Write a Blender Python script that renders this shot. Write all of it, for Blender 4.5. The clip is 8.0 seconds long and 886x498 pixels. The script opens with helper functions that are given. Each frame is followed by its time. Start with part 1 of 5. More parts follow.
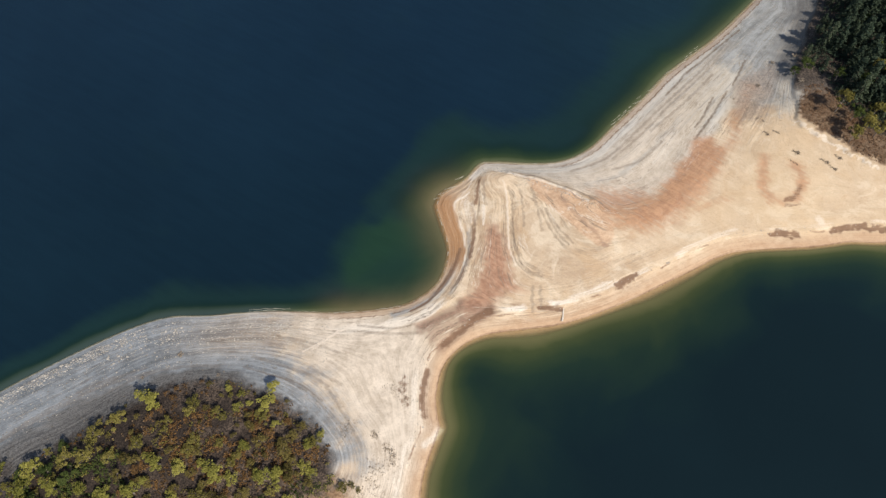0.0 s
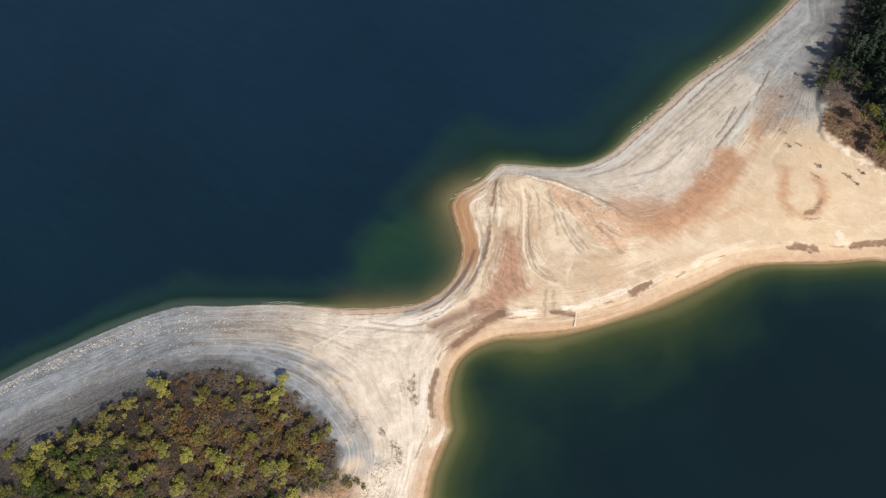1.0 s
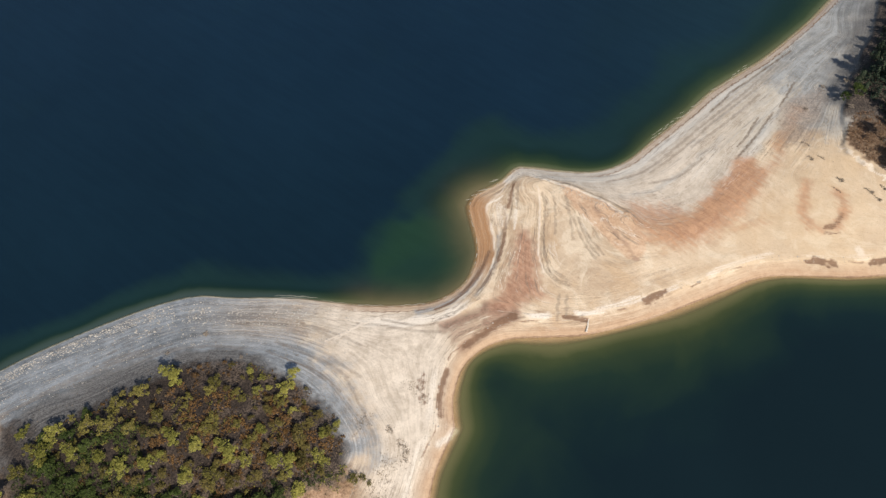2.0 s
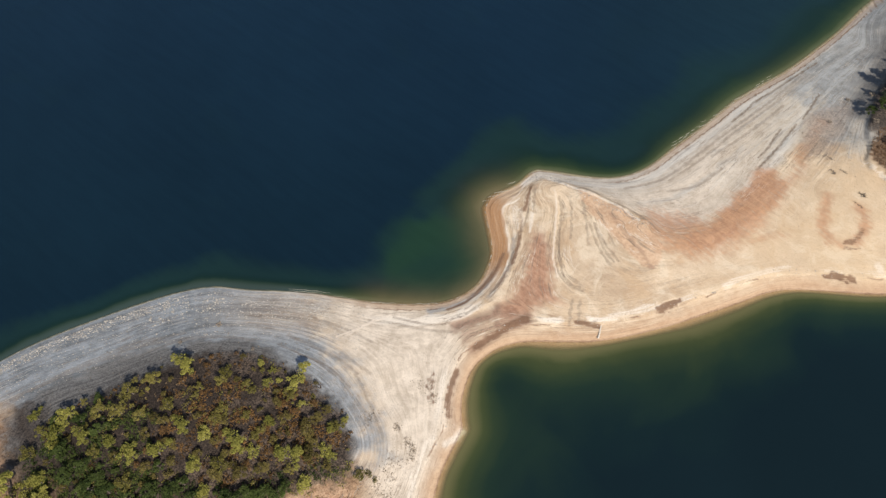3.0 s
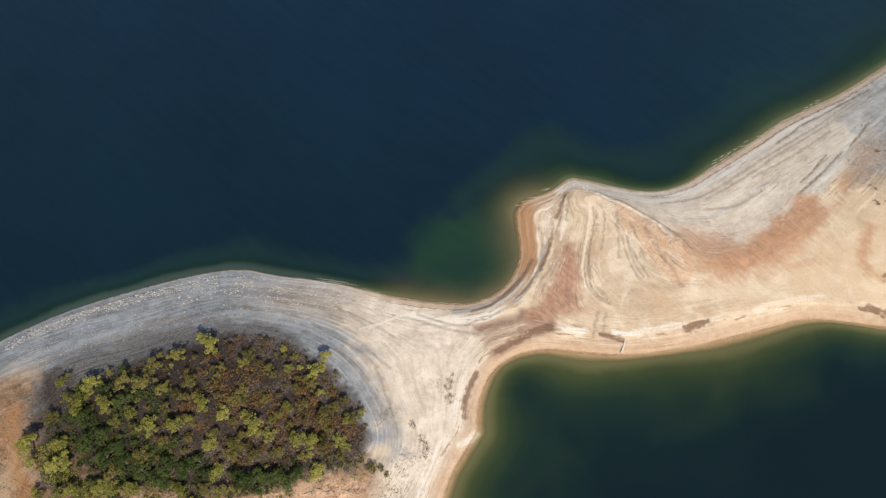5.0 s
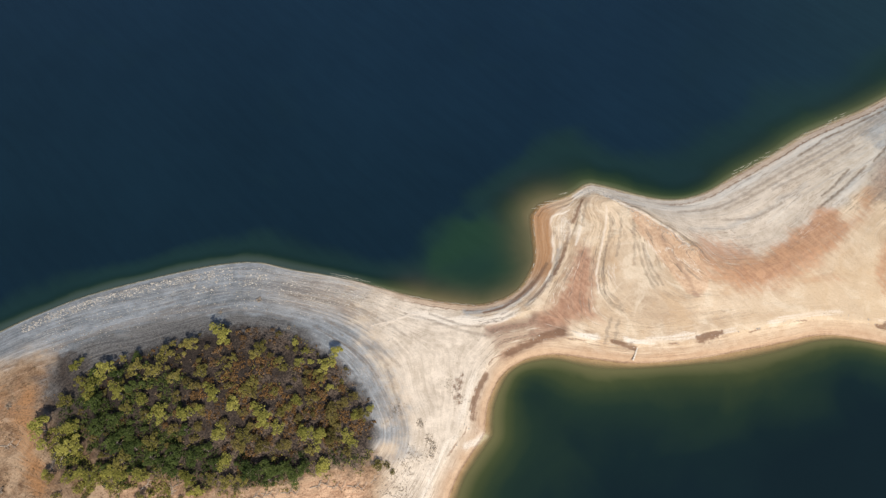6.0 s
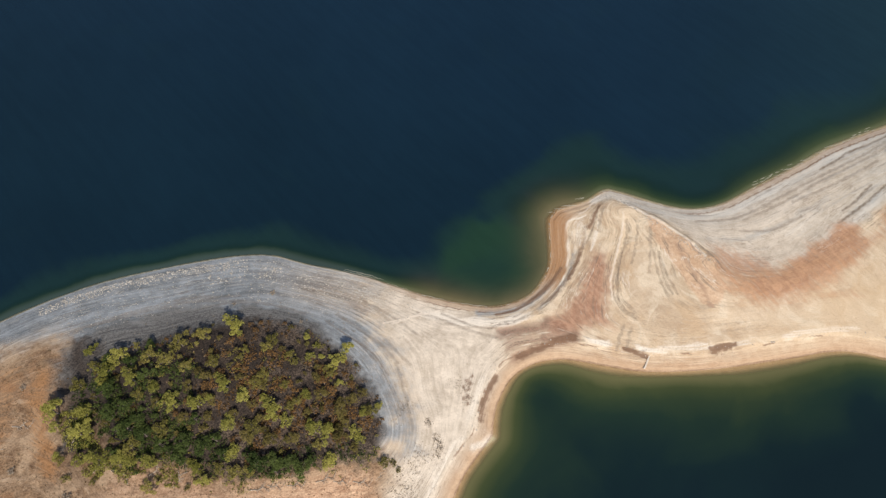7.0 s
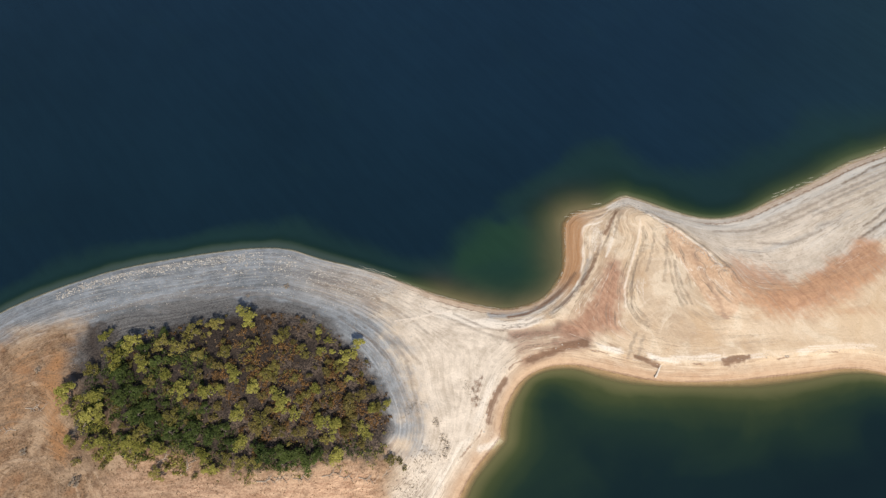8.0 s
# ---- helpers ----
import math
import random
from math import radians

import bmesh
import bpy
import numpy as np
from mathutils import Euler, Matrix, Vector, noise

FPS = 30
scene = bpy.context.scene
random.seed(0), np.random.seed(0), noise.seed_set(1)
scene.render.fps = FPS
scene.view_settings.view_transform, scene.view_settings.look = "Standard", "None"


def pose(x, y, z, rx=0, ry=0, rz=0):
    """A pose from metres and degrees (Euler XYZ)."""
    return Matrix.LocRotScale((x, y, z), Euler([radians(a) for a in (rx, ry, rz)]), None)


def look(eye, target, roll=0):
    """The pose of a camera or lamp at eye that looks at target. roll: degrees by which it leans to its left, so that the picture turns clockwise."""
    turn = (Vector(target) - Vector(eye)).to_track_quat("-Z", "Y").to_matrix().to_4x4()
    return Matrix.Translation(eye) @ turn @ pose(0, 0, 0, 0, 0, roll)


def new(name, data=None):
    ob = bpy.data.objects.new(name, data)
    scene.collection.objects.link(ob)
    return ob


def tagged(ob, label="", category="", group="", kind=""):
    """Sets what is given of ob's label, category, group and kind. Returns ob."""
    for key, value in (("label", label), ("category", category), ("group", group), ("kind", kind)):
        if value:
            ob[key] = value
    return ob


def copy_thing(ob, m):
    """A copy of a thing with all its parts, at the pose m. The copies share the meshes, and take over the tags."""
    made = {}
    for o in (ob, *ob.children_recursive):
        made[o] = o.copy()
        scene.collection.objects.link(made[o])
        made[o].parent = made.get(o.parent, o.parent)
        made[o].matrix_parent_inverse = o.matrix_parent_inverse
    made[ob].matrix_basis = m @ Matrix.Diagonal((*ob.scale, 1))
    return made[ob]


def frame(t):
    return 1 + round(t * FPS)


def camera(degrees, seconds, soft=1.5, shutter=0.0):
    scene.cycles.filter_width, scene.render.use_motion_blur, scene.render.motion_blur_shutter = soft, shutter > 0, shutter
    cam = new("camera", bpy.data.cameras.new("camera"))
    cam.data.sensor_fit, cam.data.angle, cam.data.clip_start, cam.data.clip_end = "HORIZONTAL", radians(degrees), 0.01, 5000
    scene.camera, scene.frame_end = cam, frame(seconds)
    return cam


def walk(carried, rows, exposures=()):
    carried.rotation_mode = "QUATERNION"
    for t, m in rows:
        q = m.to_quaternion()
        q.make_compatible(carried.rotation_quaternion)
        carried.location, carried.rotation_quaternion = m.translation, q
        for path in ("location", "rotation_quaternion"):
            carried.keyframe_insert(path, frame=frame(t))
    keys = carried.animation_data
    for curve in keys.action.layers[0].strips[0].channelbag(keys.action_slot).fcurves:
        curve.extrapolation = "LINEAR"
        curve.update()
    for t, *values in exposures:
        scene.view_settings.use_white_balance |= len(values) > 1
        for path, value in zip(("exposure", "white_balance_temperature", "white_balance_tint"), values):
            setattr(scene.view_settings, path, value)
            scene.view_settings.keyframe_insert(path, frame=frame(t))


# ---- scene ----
# ------------------------------------------------------------------ camera: a drone hovering 180 m up, turning to its left
cam = camera(65.5, 8.0, soft=1.38)
PATH = []
for k in range(17):
    s = k / 16
    PATH.append((8 * s, pose(0, 0, 180, 90 - (61.47 - 0.055 * s), 0, 0.11 + 20.195 * s + 0.035 * s * s)))
EXPOSURE = 0.28
SWINGS = ((0.0, 0.0), (0.5, 0.11), (1.0, 0.06), (1.5, 0.0), (3.0, -0.02), (3.5, 0.10), (4.0, 0.0), (4.5, 0.0), (6.0, 0.03), (6.5, 0.02), (7.0, -0.05), (7.5, 0.02), (8.0, 0.02))
walk(cam, PATH, [(t, EXPOSURE + e) for t, e in SWINGS])

# ------------------------------------------------------------------ light: clear day, sun behind the camera to its right
SUN_FROM = Vector((0.44, -0.54, 0.80)).normalized()
sun = new("sun", bpy.data.lights.new("sun", "SUN"))
sun.data.energy, sun.data.angle, sun.data.color = 4.3, radians(0.6), (1.0, 0.915, 0.80)
sun.matrix_world = look((0, 0, 300), Vector((0, 0, 300)) - SUN_FROM)
world = bpy.data.worlds.new("sky")
scene.world = world
world.use_nodes = True
sky = world.node_tree.nodes.new("ShaderNodeTexSky")
sky.sky_type, sky.sun_disc = "NISHITA", False
sky.sun_elevation = math.asin(SUN_FROM.z)
sky.sun_rotation = math.atan2(SUN_FROM.x, SUN_FROM.y)
backing = world.node_tree.nodes["Background"]
world.node_tree.links.new(sky.outputs[0], backing.inputs[0])
backing.inputs[1].default_value = 0.085


# ------------------------------------------------------------------ node helpers
class Graph:
    """A short way to write node materials."""

    def __init__(self, name):
        self.mat = bpy.data.materials.new(name)
        self.mat.use_nodes = True
        self.tree = self.mat.node_tree
        self.tree.nodes.clear()
        self.out = self.node("ShaderNodeOutputMaterial")

    def node(self, kind, **inputs):
        n = self.tree.nodes.new(kind)
        for key, value in inputs.items():
            self.feed(n.inputs[key.replace("_", " ")], value)
        return n

    def feed(self, socket, value):
        if isinstance(value, bpy.types.NodeSocket):
            self.tree.links.new(value, socket)
        elif isinstance(value, tuple) and len(value) == 3 and socket.type == "RGBA":
            socket.default_value = (*value, 1)
        else:
            socket.default_value = value

    def math(self, op, a, b=0.0, clamp=False):
        n = self.tree.nodes.new("ShaderNodeMath")
        n.operation, n.use_clamp = op, clamp
        self.feed(n.inputs[0], a)
        self.feed(n.inputs[1], b)
        return n.outputs[0]

    def span(self, x, lo, hi, a=0.0, b=1.0):
        n = self.tree.nodes.new("ShaderNodeMapRange")
        n.interpolation_type = "SMOOTHSTEP"
        for k, v in enumerate((x, lo, hi, a, b)):
            self.feed(n.inputs[k], v)
        return n.outputs[0]

    def mix(self, fac, a, b, how="MIX"):
        n = self.tree.nodes.new("ShaderNodeMix")
        n.data_type, n.blend_type = "RGBA", how
        self.feed(n.inputs[0], fac)
        self.feed(n.inputs[6], a)
        self.feed(n.inputs[7], b)
        return n.outputs[2]

    def attr(self, name):
        n = self.tree.nodes.new("ShaderNodeAttribute")
        n.attribute_name = name
        return n.outputs["Fac"]

    def spot(self):
        return self.tree.nodes.new("ShaderNodeNewGeometry").outputs["Position"]

    def noise(self, where, scale, detail=3.0, rough=0.55, dims="3D", twist=0.0):
        n = self.tree.nodes.new("ShaderNodeTexNoise")
        n.noise_dimensions = dims
        self.feed(n.inputs["W" if dims == "1D" else "Vector"], where)
        n.inputs["Scale"].default_value = scale
        n.inputs["Detail"].default_value = detail
        n.inputs["Roughness"].default_value = rough
        n.inputs["Distortion"].default_value = twist
        return n.outputs[0]

    def bump(self, height, distance, strength=1.0):
        n = self.node("ShaderNodeBump", Height=height, Distance=distance, Strength=strength)
        return n.outputs[0]

    def done(self, shader):
        self.tree.links.new(shader, self.out.inputs[0])
        return self.mat


def ground_material():
    g = Graph("shore_ground")
    p = g.spot()
    broad, mid, fine = g.noise(p, 0.05, 4), g.noise(p, 0.5, 5, 0.6), g.noise(p, 2.2, 6, 0.72)
    level = g.attr("level")
    apart = g.node("ShaderNodeSeparateXYZ", Vector=p)
    east, ahead = apart.outputs[0], apart.outputs[1]
    bent = g.math("ADD", level, g.math("MULTIPLY", g.math("SUBTRACT", mid, 0.5), 0.022))

    def strand(times, along, detail, rough):
        """Noise drawn out along the old waterlines."""
        v = g.node("ShaderNodeCombineXYZ", X=g.math("MULTIPLY", bent, times), Y=g.math("MULTIPLY", east, along), Z=g.math("MULTIPLY", ahead, along))
        return g.noise(v.outputs[0], 1.0, detail, rough)

    line_a, line_b, line_c = strand(4.0, 0.035, 5, 0.68), strand(11.0, 0.06, 4, 0.7), strand(34.0, 0.10, 2, 0.6)
    # rills that run down the slopes
    across = g.math("ADD", g.math("MULTIPLY", east, 0.62), g.math("MULTIPLY", ahead, 0.78))
    downhill = g.math("SUBTRACT", g.math("MULTIPLY", east, 0.78), g.math("MULTIPLY", ahead, 0.62))
    v = g.node("ShaderNodeCombineXYZ", X=g.math("MULTIPLY", across, 1.0), Y=g.math("MULTIPLY", downhill, 0.13))
    rill = g.noise(v.outputs[0], 1.0, 5, 0.65)
    wig = g.math("ADD", g.math("MULTIPLY", g.math("SUBTRACT", line_b, 0.5), 1.3), g.math("MULTIPLY", g.math("SUBTRACT", fine, 0.5), 1.0))

    def ragged(name, half=0.2, extra=0.0):
        """A field broken up at its edges by the strands and the grain."""
        m = g.attr(name)
        whole = g.math("ADD", g.math("ADD", m, wig), extra)
        return g.math("MULTIPLY", g.span(whole, 0.5 - half, 0.5 + half), g.span(m, 0.02, 0.3))

    patchy = g.span(g.noise(p, 0.14, 4, 0.6), 0.40, 0.60)
    other = g.span(g.noise(p, 0.23, 4, 0.6), 0.60, 0.42)
    marked = g.attr("marked")
    # bare sand, paler and darker from one old waterline to the next
    tone = g.math("ADD", 0.62, g.math("MULTIPLY", g.math("SUBTRACT", g.span(line_a, 0.36, 0.62), 0.62), marked))
    tone = g.math("ADD", tone, g.math("MULTIPLY", g.math("SUBTRACT", mid, 0.5), 0.35))
    tone = g.math("ADD", tone, g.math("MULTIPLY", g.math("SUBTRACT", g.noise(p, 0.13, 5, 0.6, twist=0.8), 0.5), 1.1))
    col = g.mix(tone, (0.35, 0.25, 0.167), (0.655, 0.53, 0.388))
    col = g.mix(g.math("MULTIPLY", g.span(broad, 0.45, 0.68), 0.35), col, (0.60, 0.45, 0.295))
    v = g.node("ShaderNodeCombineXYZ", X=g.math("MULTIPLY", downhill, 0.10), Y=g.math("MULTIPLY", across, 0.10), Z=g.math("MULTIPLY", bent, 0.5))
    wash = g.noise(v.outputs[0], 1.0, 7, 0.66, twist=1.1)
    col = g.mix(g.math("MULTIPLY", g.span(wash, 0.50, 0.62), 0.6), col, (0.68, 0.58, 0.445))
    col = g.mix(g.math("MULTIPLY", g.span(wash, 0.48, 0.34), 0.5), col, (0.47, 0.325, 0.195))
    col = g.mix(g.math("MULTIPLY", g.span(g.math("ADD", g.math("MULTIPLY", fine, 0.6), g.math("MULTIPLY", rill, 0.4)), 0.51, 0.62), 0.42), col, (0.33, 0.243, 0.168))
    col = g.mix(g.attr("chalk"), col, g.mix(g.span(g.math("ADD", g.math("MULTIPLY", line_b, 0.45), g.math("MULTIPLY", g.noise(p, 0.28, 5, 0.65), 0.55)), 0.38, 0.60), (0.46, 0.39, 0.312), (0.67, 0.585, 0.485)))
    col = g.mix(ragged("pale", 0.3), col, (0.70, 0.63, 0.54))
    col = g.mix(g.math("MULTIPLY", g.span(east, 55, 105), g.math("MULTIPLY", g.span(broad, 0.3, 0.6, 0.5, 1.0), 0.42)), col, (0.56, 0.425, 0.272))
    col = g.mix(g.math("MULTIPLY", g.attr("chalk"), g.span(east, 60, 105)), col, g.mix(1.0, col, (0.90, 0.96, 1.02), "MULTIPLY"))
    # weathered grey shingle
    grey = g.mix(g.span(g.math("ADD", g.math("MULTIPLY", line_a, 0.6), g.math("MULTIPLY", g.noise(p, 0.3, 5, 0.65), 0.4)), 0.36, 0.64), (0.125, 0.139, 0.153), (0.275, 0.299, 0.322))
    grey = g.mix(g.math("MULTIPLY", g.span(fine, 0.56, 0.70), 0.45), grey, (0.45, 0.45, 0.43))
    grey = g.mix(g.span(east, -70, -36), grey, g.mix(1.0, grey, (1.30, 1.28, 1.26), "MULTIPLY"))
    grey = g.mix(g.span(east, -30, 10), grey, g.mix(1.0, grey, (0.90, 0.89, 0.86), "MULTIPLY"))
    grey_f = g.math("ADD", g.math("MULTIPLY", g.attr("grey"), 0.55), g.math("MULTIPLY", ragged("grey", 0.35), 0.45))
    col = g.mix(grey_f, col, grey)
    # red clay
    how_red = g.math("ADD", g.math("MULTIPLY", g.mix(g.span(east, 22, 34), line_a, rill), 1.05), g.math("MULTIPLY", line_b, 0.16))
    feather = g.math("ADD", g.math("MULTIPLY", g.math("SUBTRACT", how_red, 0.50), 2.6), g.math("MULTIPLY", g.math("SUBTRACT", g.noise(p, 0.2, 5, 0.65), 0.5), 0.9))
    feather = g.math("ADD", feather, g.math("MULTIPLY", g.math("SUBTRACT", fine, 0.5), 1.0))
    red_in = g.attr("red")
    red_f = g.math("MULTIPLY", g.math("MULTIPLY", g.span(g.math("ADD", red_in, g.math("MULTIPLY", feather, 0.85)), 0.0, 1.05), g.span(red_in, 0.0, 0.75)), g.span(east, 25, 45, 0.95, 0.8))
    col = g.mix(red_f, col, g.mix(g.span(g.math("ADD", g.math("MULTIPLY", rill, 0.45), g.math("ADD", g.math("MULTIPLY", line_b, 0.25), g.math("MULTIPLY", mid, 0.3))), 0.38, 0.62), g.mix(g.span(east, 25, 45), (0.275, 0.142, 0.09), (0.285, 0.132, 0.072)), g.mix(g.span(east, 25, 45), (0.46, 0.272, 0.178), (0.48, 0.262, 0.145))))
    # peach gravel with pale grit, dark clay and mauve soil
    grit = g.noise(p, 1.3, 5, 0.75)
    peach = g.mix(g.span(grit, 0.30, 0.66), (0.42, 0.235, 0.135), (0.60, 0.41, 0.275))
    col = g.mix(g.math("MULTIPLY", ragged("gravel", 0.3, g.math("MULTIPLY", g.math("SUBTRACT", rill, 0.5), 1.6)), 0.6), col, peach)
    col = g.mix(g.math("MULTIPLY", ragged("clay", 0.6), 0.95), col, g.mix(g.span(g.math("ADD", g.math("MULTIPLY", fine, 0.6), g.math("MULTIPLY", line_b, 0.4)), 0.38, 0.62), (0.10, 0.06, 0.043), (0.33, 0.20, 0.145)))
    col = g.mix(g.math("MULTIPLY", ragged("mauve", 0.4), 0.62), col, g.mix(g.span(grit, 0.35, 0.65), (0.17, 0.135, 0.112), (0.36, 0.29, 0.235)))
    # thin wrack lines, dark and pale
    dark_line = g.math("MULTIPLY", g.span(line_b, 0.565, 0.63), g.math("MULTIPLY", g.math("MULTIPLY", patchy, marked), 0.7))
    col = g.mix(dark_line, col, (0.17, 0.135, 0.105))
    thin = g.math("MULTIPLY", g.span(line_c, 0.58, 0.66), g.math("MULTIPLY", g.math("MULTIPLY", other, marked), 0.5))
    col = g.mix(thin, col, (0.20, 0.165, 0.13))
    crisp_dark = g.math("MULTIPLY", g.span(g.math("ABSOLUTE", g.math("SUBTRACT", line_a, 0.5)), 0.016, 0.004), g.math("MULTIPLY", g.span(g.noise(p, 0.09, 3), 0.47, 0.6), g.math("MULTIPLY", marked, 0.7)))
    col = g.mix(crisp_dark, col, (0.16, 0.12, 0.09))
    crisp_pale = g.math("MULTIPLY", g.span(g.math("ABSOLUTE", g.math("SUBTRACT", line_a, 0.44)), 0.014, 0.004), g.math("MULTIPLY", g.span(g.noise(p, 0.11, 3), 0.50, 0.40), g.math("MULTIPLY", marked, 0.6)))
    col = g.mix(crisp_pale, col, (0.72, 0.66, 0.57))
    pale_line = g.math("MULTIPLY", g.span(line_b, 0.41, 0.31), g.math("MULTIPLY", g.math("MULTIPLY", other, marked), 0.5))
    col = g.mix(pale_line, col, (0.68, 0.62, 0.54))
    broken = g.span(g.math("ADD", mid, g.math("MULTIPLY", fine, 0.6)), 0.62, 0.95, 1.0, 0.55)
    col = g.mix(g.math("MULTIPLY", g.span(g.attr("soft_ledge"), 0.70, 0.15), g.math("MULTIPLY", broken, 0.5)), col, (0.18, 0.145, 0.115))
    col = g.mix(g.math("MULTIPLY", g.span(g.attr("dark_ledge"), 0.60, 0.12), g.math("MULTIPLY", broken, g.span(east, 40, 75, 0.55, 0.88))), col, (0.15, 0.11, 0.078))
    col = g.mix(g.math("MULTIPLY", g.span(g.attr("pale_ledge"), 0.44, 0.08), g.math("MULTIPLY", broken, 0.8)), col, (0.72, 0.63, 0.53))
    # wet sand along the water, dry grass, damp hollows and shade lines, litter darkened with tree shade
    wet = g.mix(g.span(g.math("ADD", g.math("MULTIPLY", line_a, 0.5), g.math("MULTIPLY", mid, 0.5)), 0.36, 0.64), (0.43, 0.285, 0.18), (0.51, 0.36, 0.24))
    col = g.mix(g.attr("wet"), col, wet)
    grass = g.mix(g.span(g.math("ADD", g.math("MULTIPLY", fine, 0.55), g.math("MULTIPLY", mid, 0.45)), 0.38, 0.62), (0.12, 0.07, 0.04), (0.29, 0.185, 0.108))
    grass = g.mix(g.math("MULTIPLY", g.span(line_c, 0.5, 0.7), 0.3), grass, (0.42, 0.31, 0.22))
    grass = g.mix(g.math("MULTIPLY", g.span(g.noise(p, 0.12, 4, 0.6), 0.45, 0.62), 0.35), grass, g.mix(fine, (0.15, 0.105, 0.07), (0.31, 0.235, 0.165)))
    swathe = g.noise(p, 0.07, 6, 0.62, twist=1.3)
    grass = g.mix(g.math("MULTIPLY", g.span(swathe, 0.50, 0.64), 0.55), grass, g.mix(fine, (0.35, 0.24, 0.15), (0.56, 0.42, 0.285)))
    grass = g.mix(g.math("MULTIPLY", g.span(swathe, 0.46, 0.34), 0.55), grass, g.mix(fine, (0.20, 0.10, 0.05), (0.37, 0.21, 0.115)))
    grass = g.mix(g.math("MULTIPLY", g.span(line_b, 0.55, 0.64), g.math("MULTIPLY", g.span(mid, 0.4, 0.6), 0.5)), grass, (0.46, 0.345, 0.24))
    col = g.mix(g.attr("dry"), col, grass)
    along = g.math("ADD", g.math("MULTIPLY", east, 0.94), g.math("MULTIPLY", ahead, 0.35))
    aside = g.math("SUBTRACT", g.math("MULTIPLY", ahead, 0.94), g.math("MULTIPLY", east, 0.35))
    v = g.node("ShaderNodeCombineXYZ", X=g.math("MULTIPLY", along, 0.16), Y=g.math("MULTIPLY", aside, 0.9))
    furrow = g.math("ADD", g.math("MULTIPLY", g.noise(v.outputs[0], 1.0, 5, 0.7), 0.6), g.math("MULTIPLY", fine, 0.4))
    col = g.mix(g.math("MULTIPLY", g.attr("pink"), g.span(mid, 0.3, 0.6, 0.6, 1.0)), col, g.mix(g.span(furrow, 0.38, 0.62), (0.34, 0.20, 0.125), (0.64, 0.435, 0.29)))
    col = g.mix(g.math("MULTIPLY", ragged("rust", 0.35), 0.8), col, g.mix(fine, (0.24, 0.115, 0.05), (0.40, 0.21, 0.09)))
    damp_shade = g.math("MULTIPLY", ragged("damp_shade", 0.32), 0.9)
    col = g.mix(damp_shade, col, g.mix(mid, (0.11, 0.064, 0.042), (0.25, 0.15, 0.095)))
    # dark soil and the shade beside the woods, mixed into one colour
    soil_shade = g.mix(g.span(g.math("ADD", g.math("MULTIPLY", line_b, 0.5), g.math("MULTIPLY", fine, 0.5)), 0.38, 0.62), (0.06, 0.058, 0.058), (0.17, 0.165, 0.16))
    col = g.mix(g.math("ADD", g.math("MULTIPLY", g.attr("soil_shade"), 0.58), g.math("MULTIPLY", ragged("soil_shade", 0.35), 0.4)), col, soil_shade)
    # near-black wood floor: leaf litter with the trees' shade put into its colour
    litter_shade = g.math("MULTIPLY", g.attr("litter_shade"), g.span(g.math("ADD", g.attr("litter_shade"), g.math("SUBTRACT", mid, 0.5)), 0.15, 0.55))
    col = g.mix(litter_shade, col, g.mix(g.span(fine, 0.38, 0.65), (0.016, 0.013, 0.012), g.mix(g.math("MULTIPLY", patchy, g.span(east, -88, -58)), (0.062, 0.046, 0.036), (0.15, 0.112, 0.086))))
    col = g.mix(g.math("MULTIPLY", g.span(fine, 0.50, 0.30), 0.30), col, (0.35, 0.30, 0.25), "MULTIPLY")
    tall = g.math("MULTIPLY", g.math("ADD", g.math("MULTIPLY", line_a, 0.65), g.math("MULTIPLY", line_b, 0.5)), g.math("ADD", 0.12, g.math("MULTIPLY", marked, 0.88)))
    tall = g.math("ADD", tall, g.math("ADD", g.math("MULTIPLY", fine, 0.55), g.math("MULTIPLY", rill, 0.25)))
    b = g.node("ShaderNodeBsdfPrincipled", Base_Color=col, Roughness=0.9, Normal=g.bump(tall, 0.34, 1.0))
    b.inputs["Specular IOR Level"].default_value = 0.2
    return g.done(b.outputs[0])


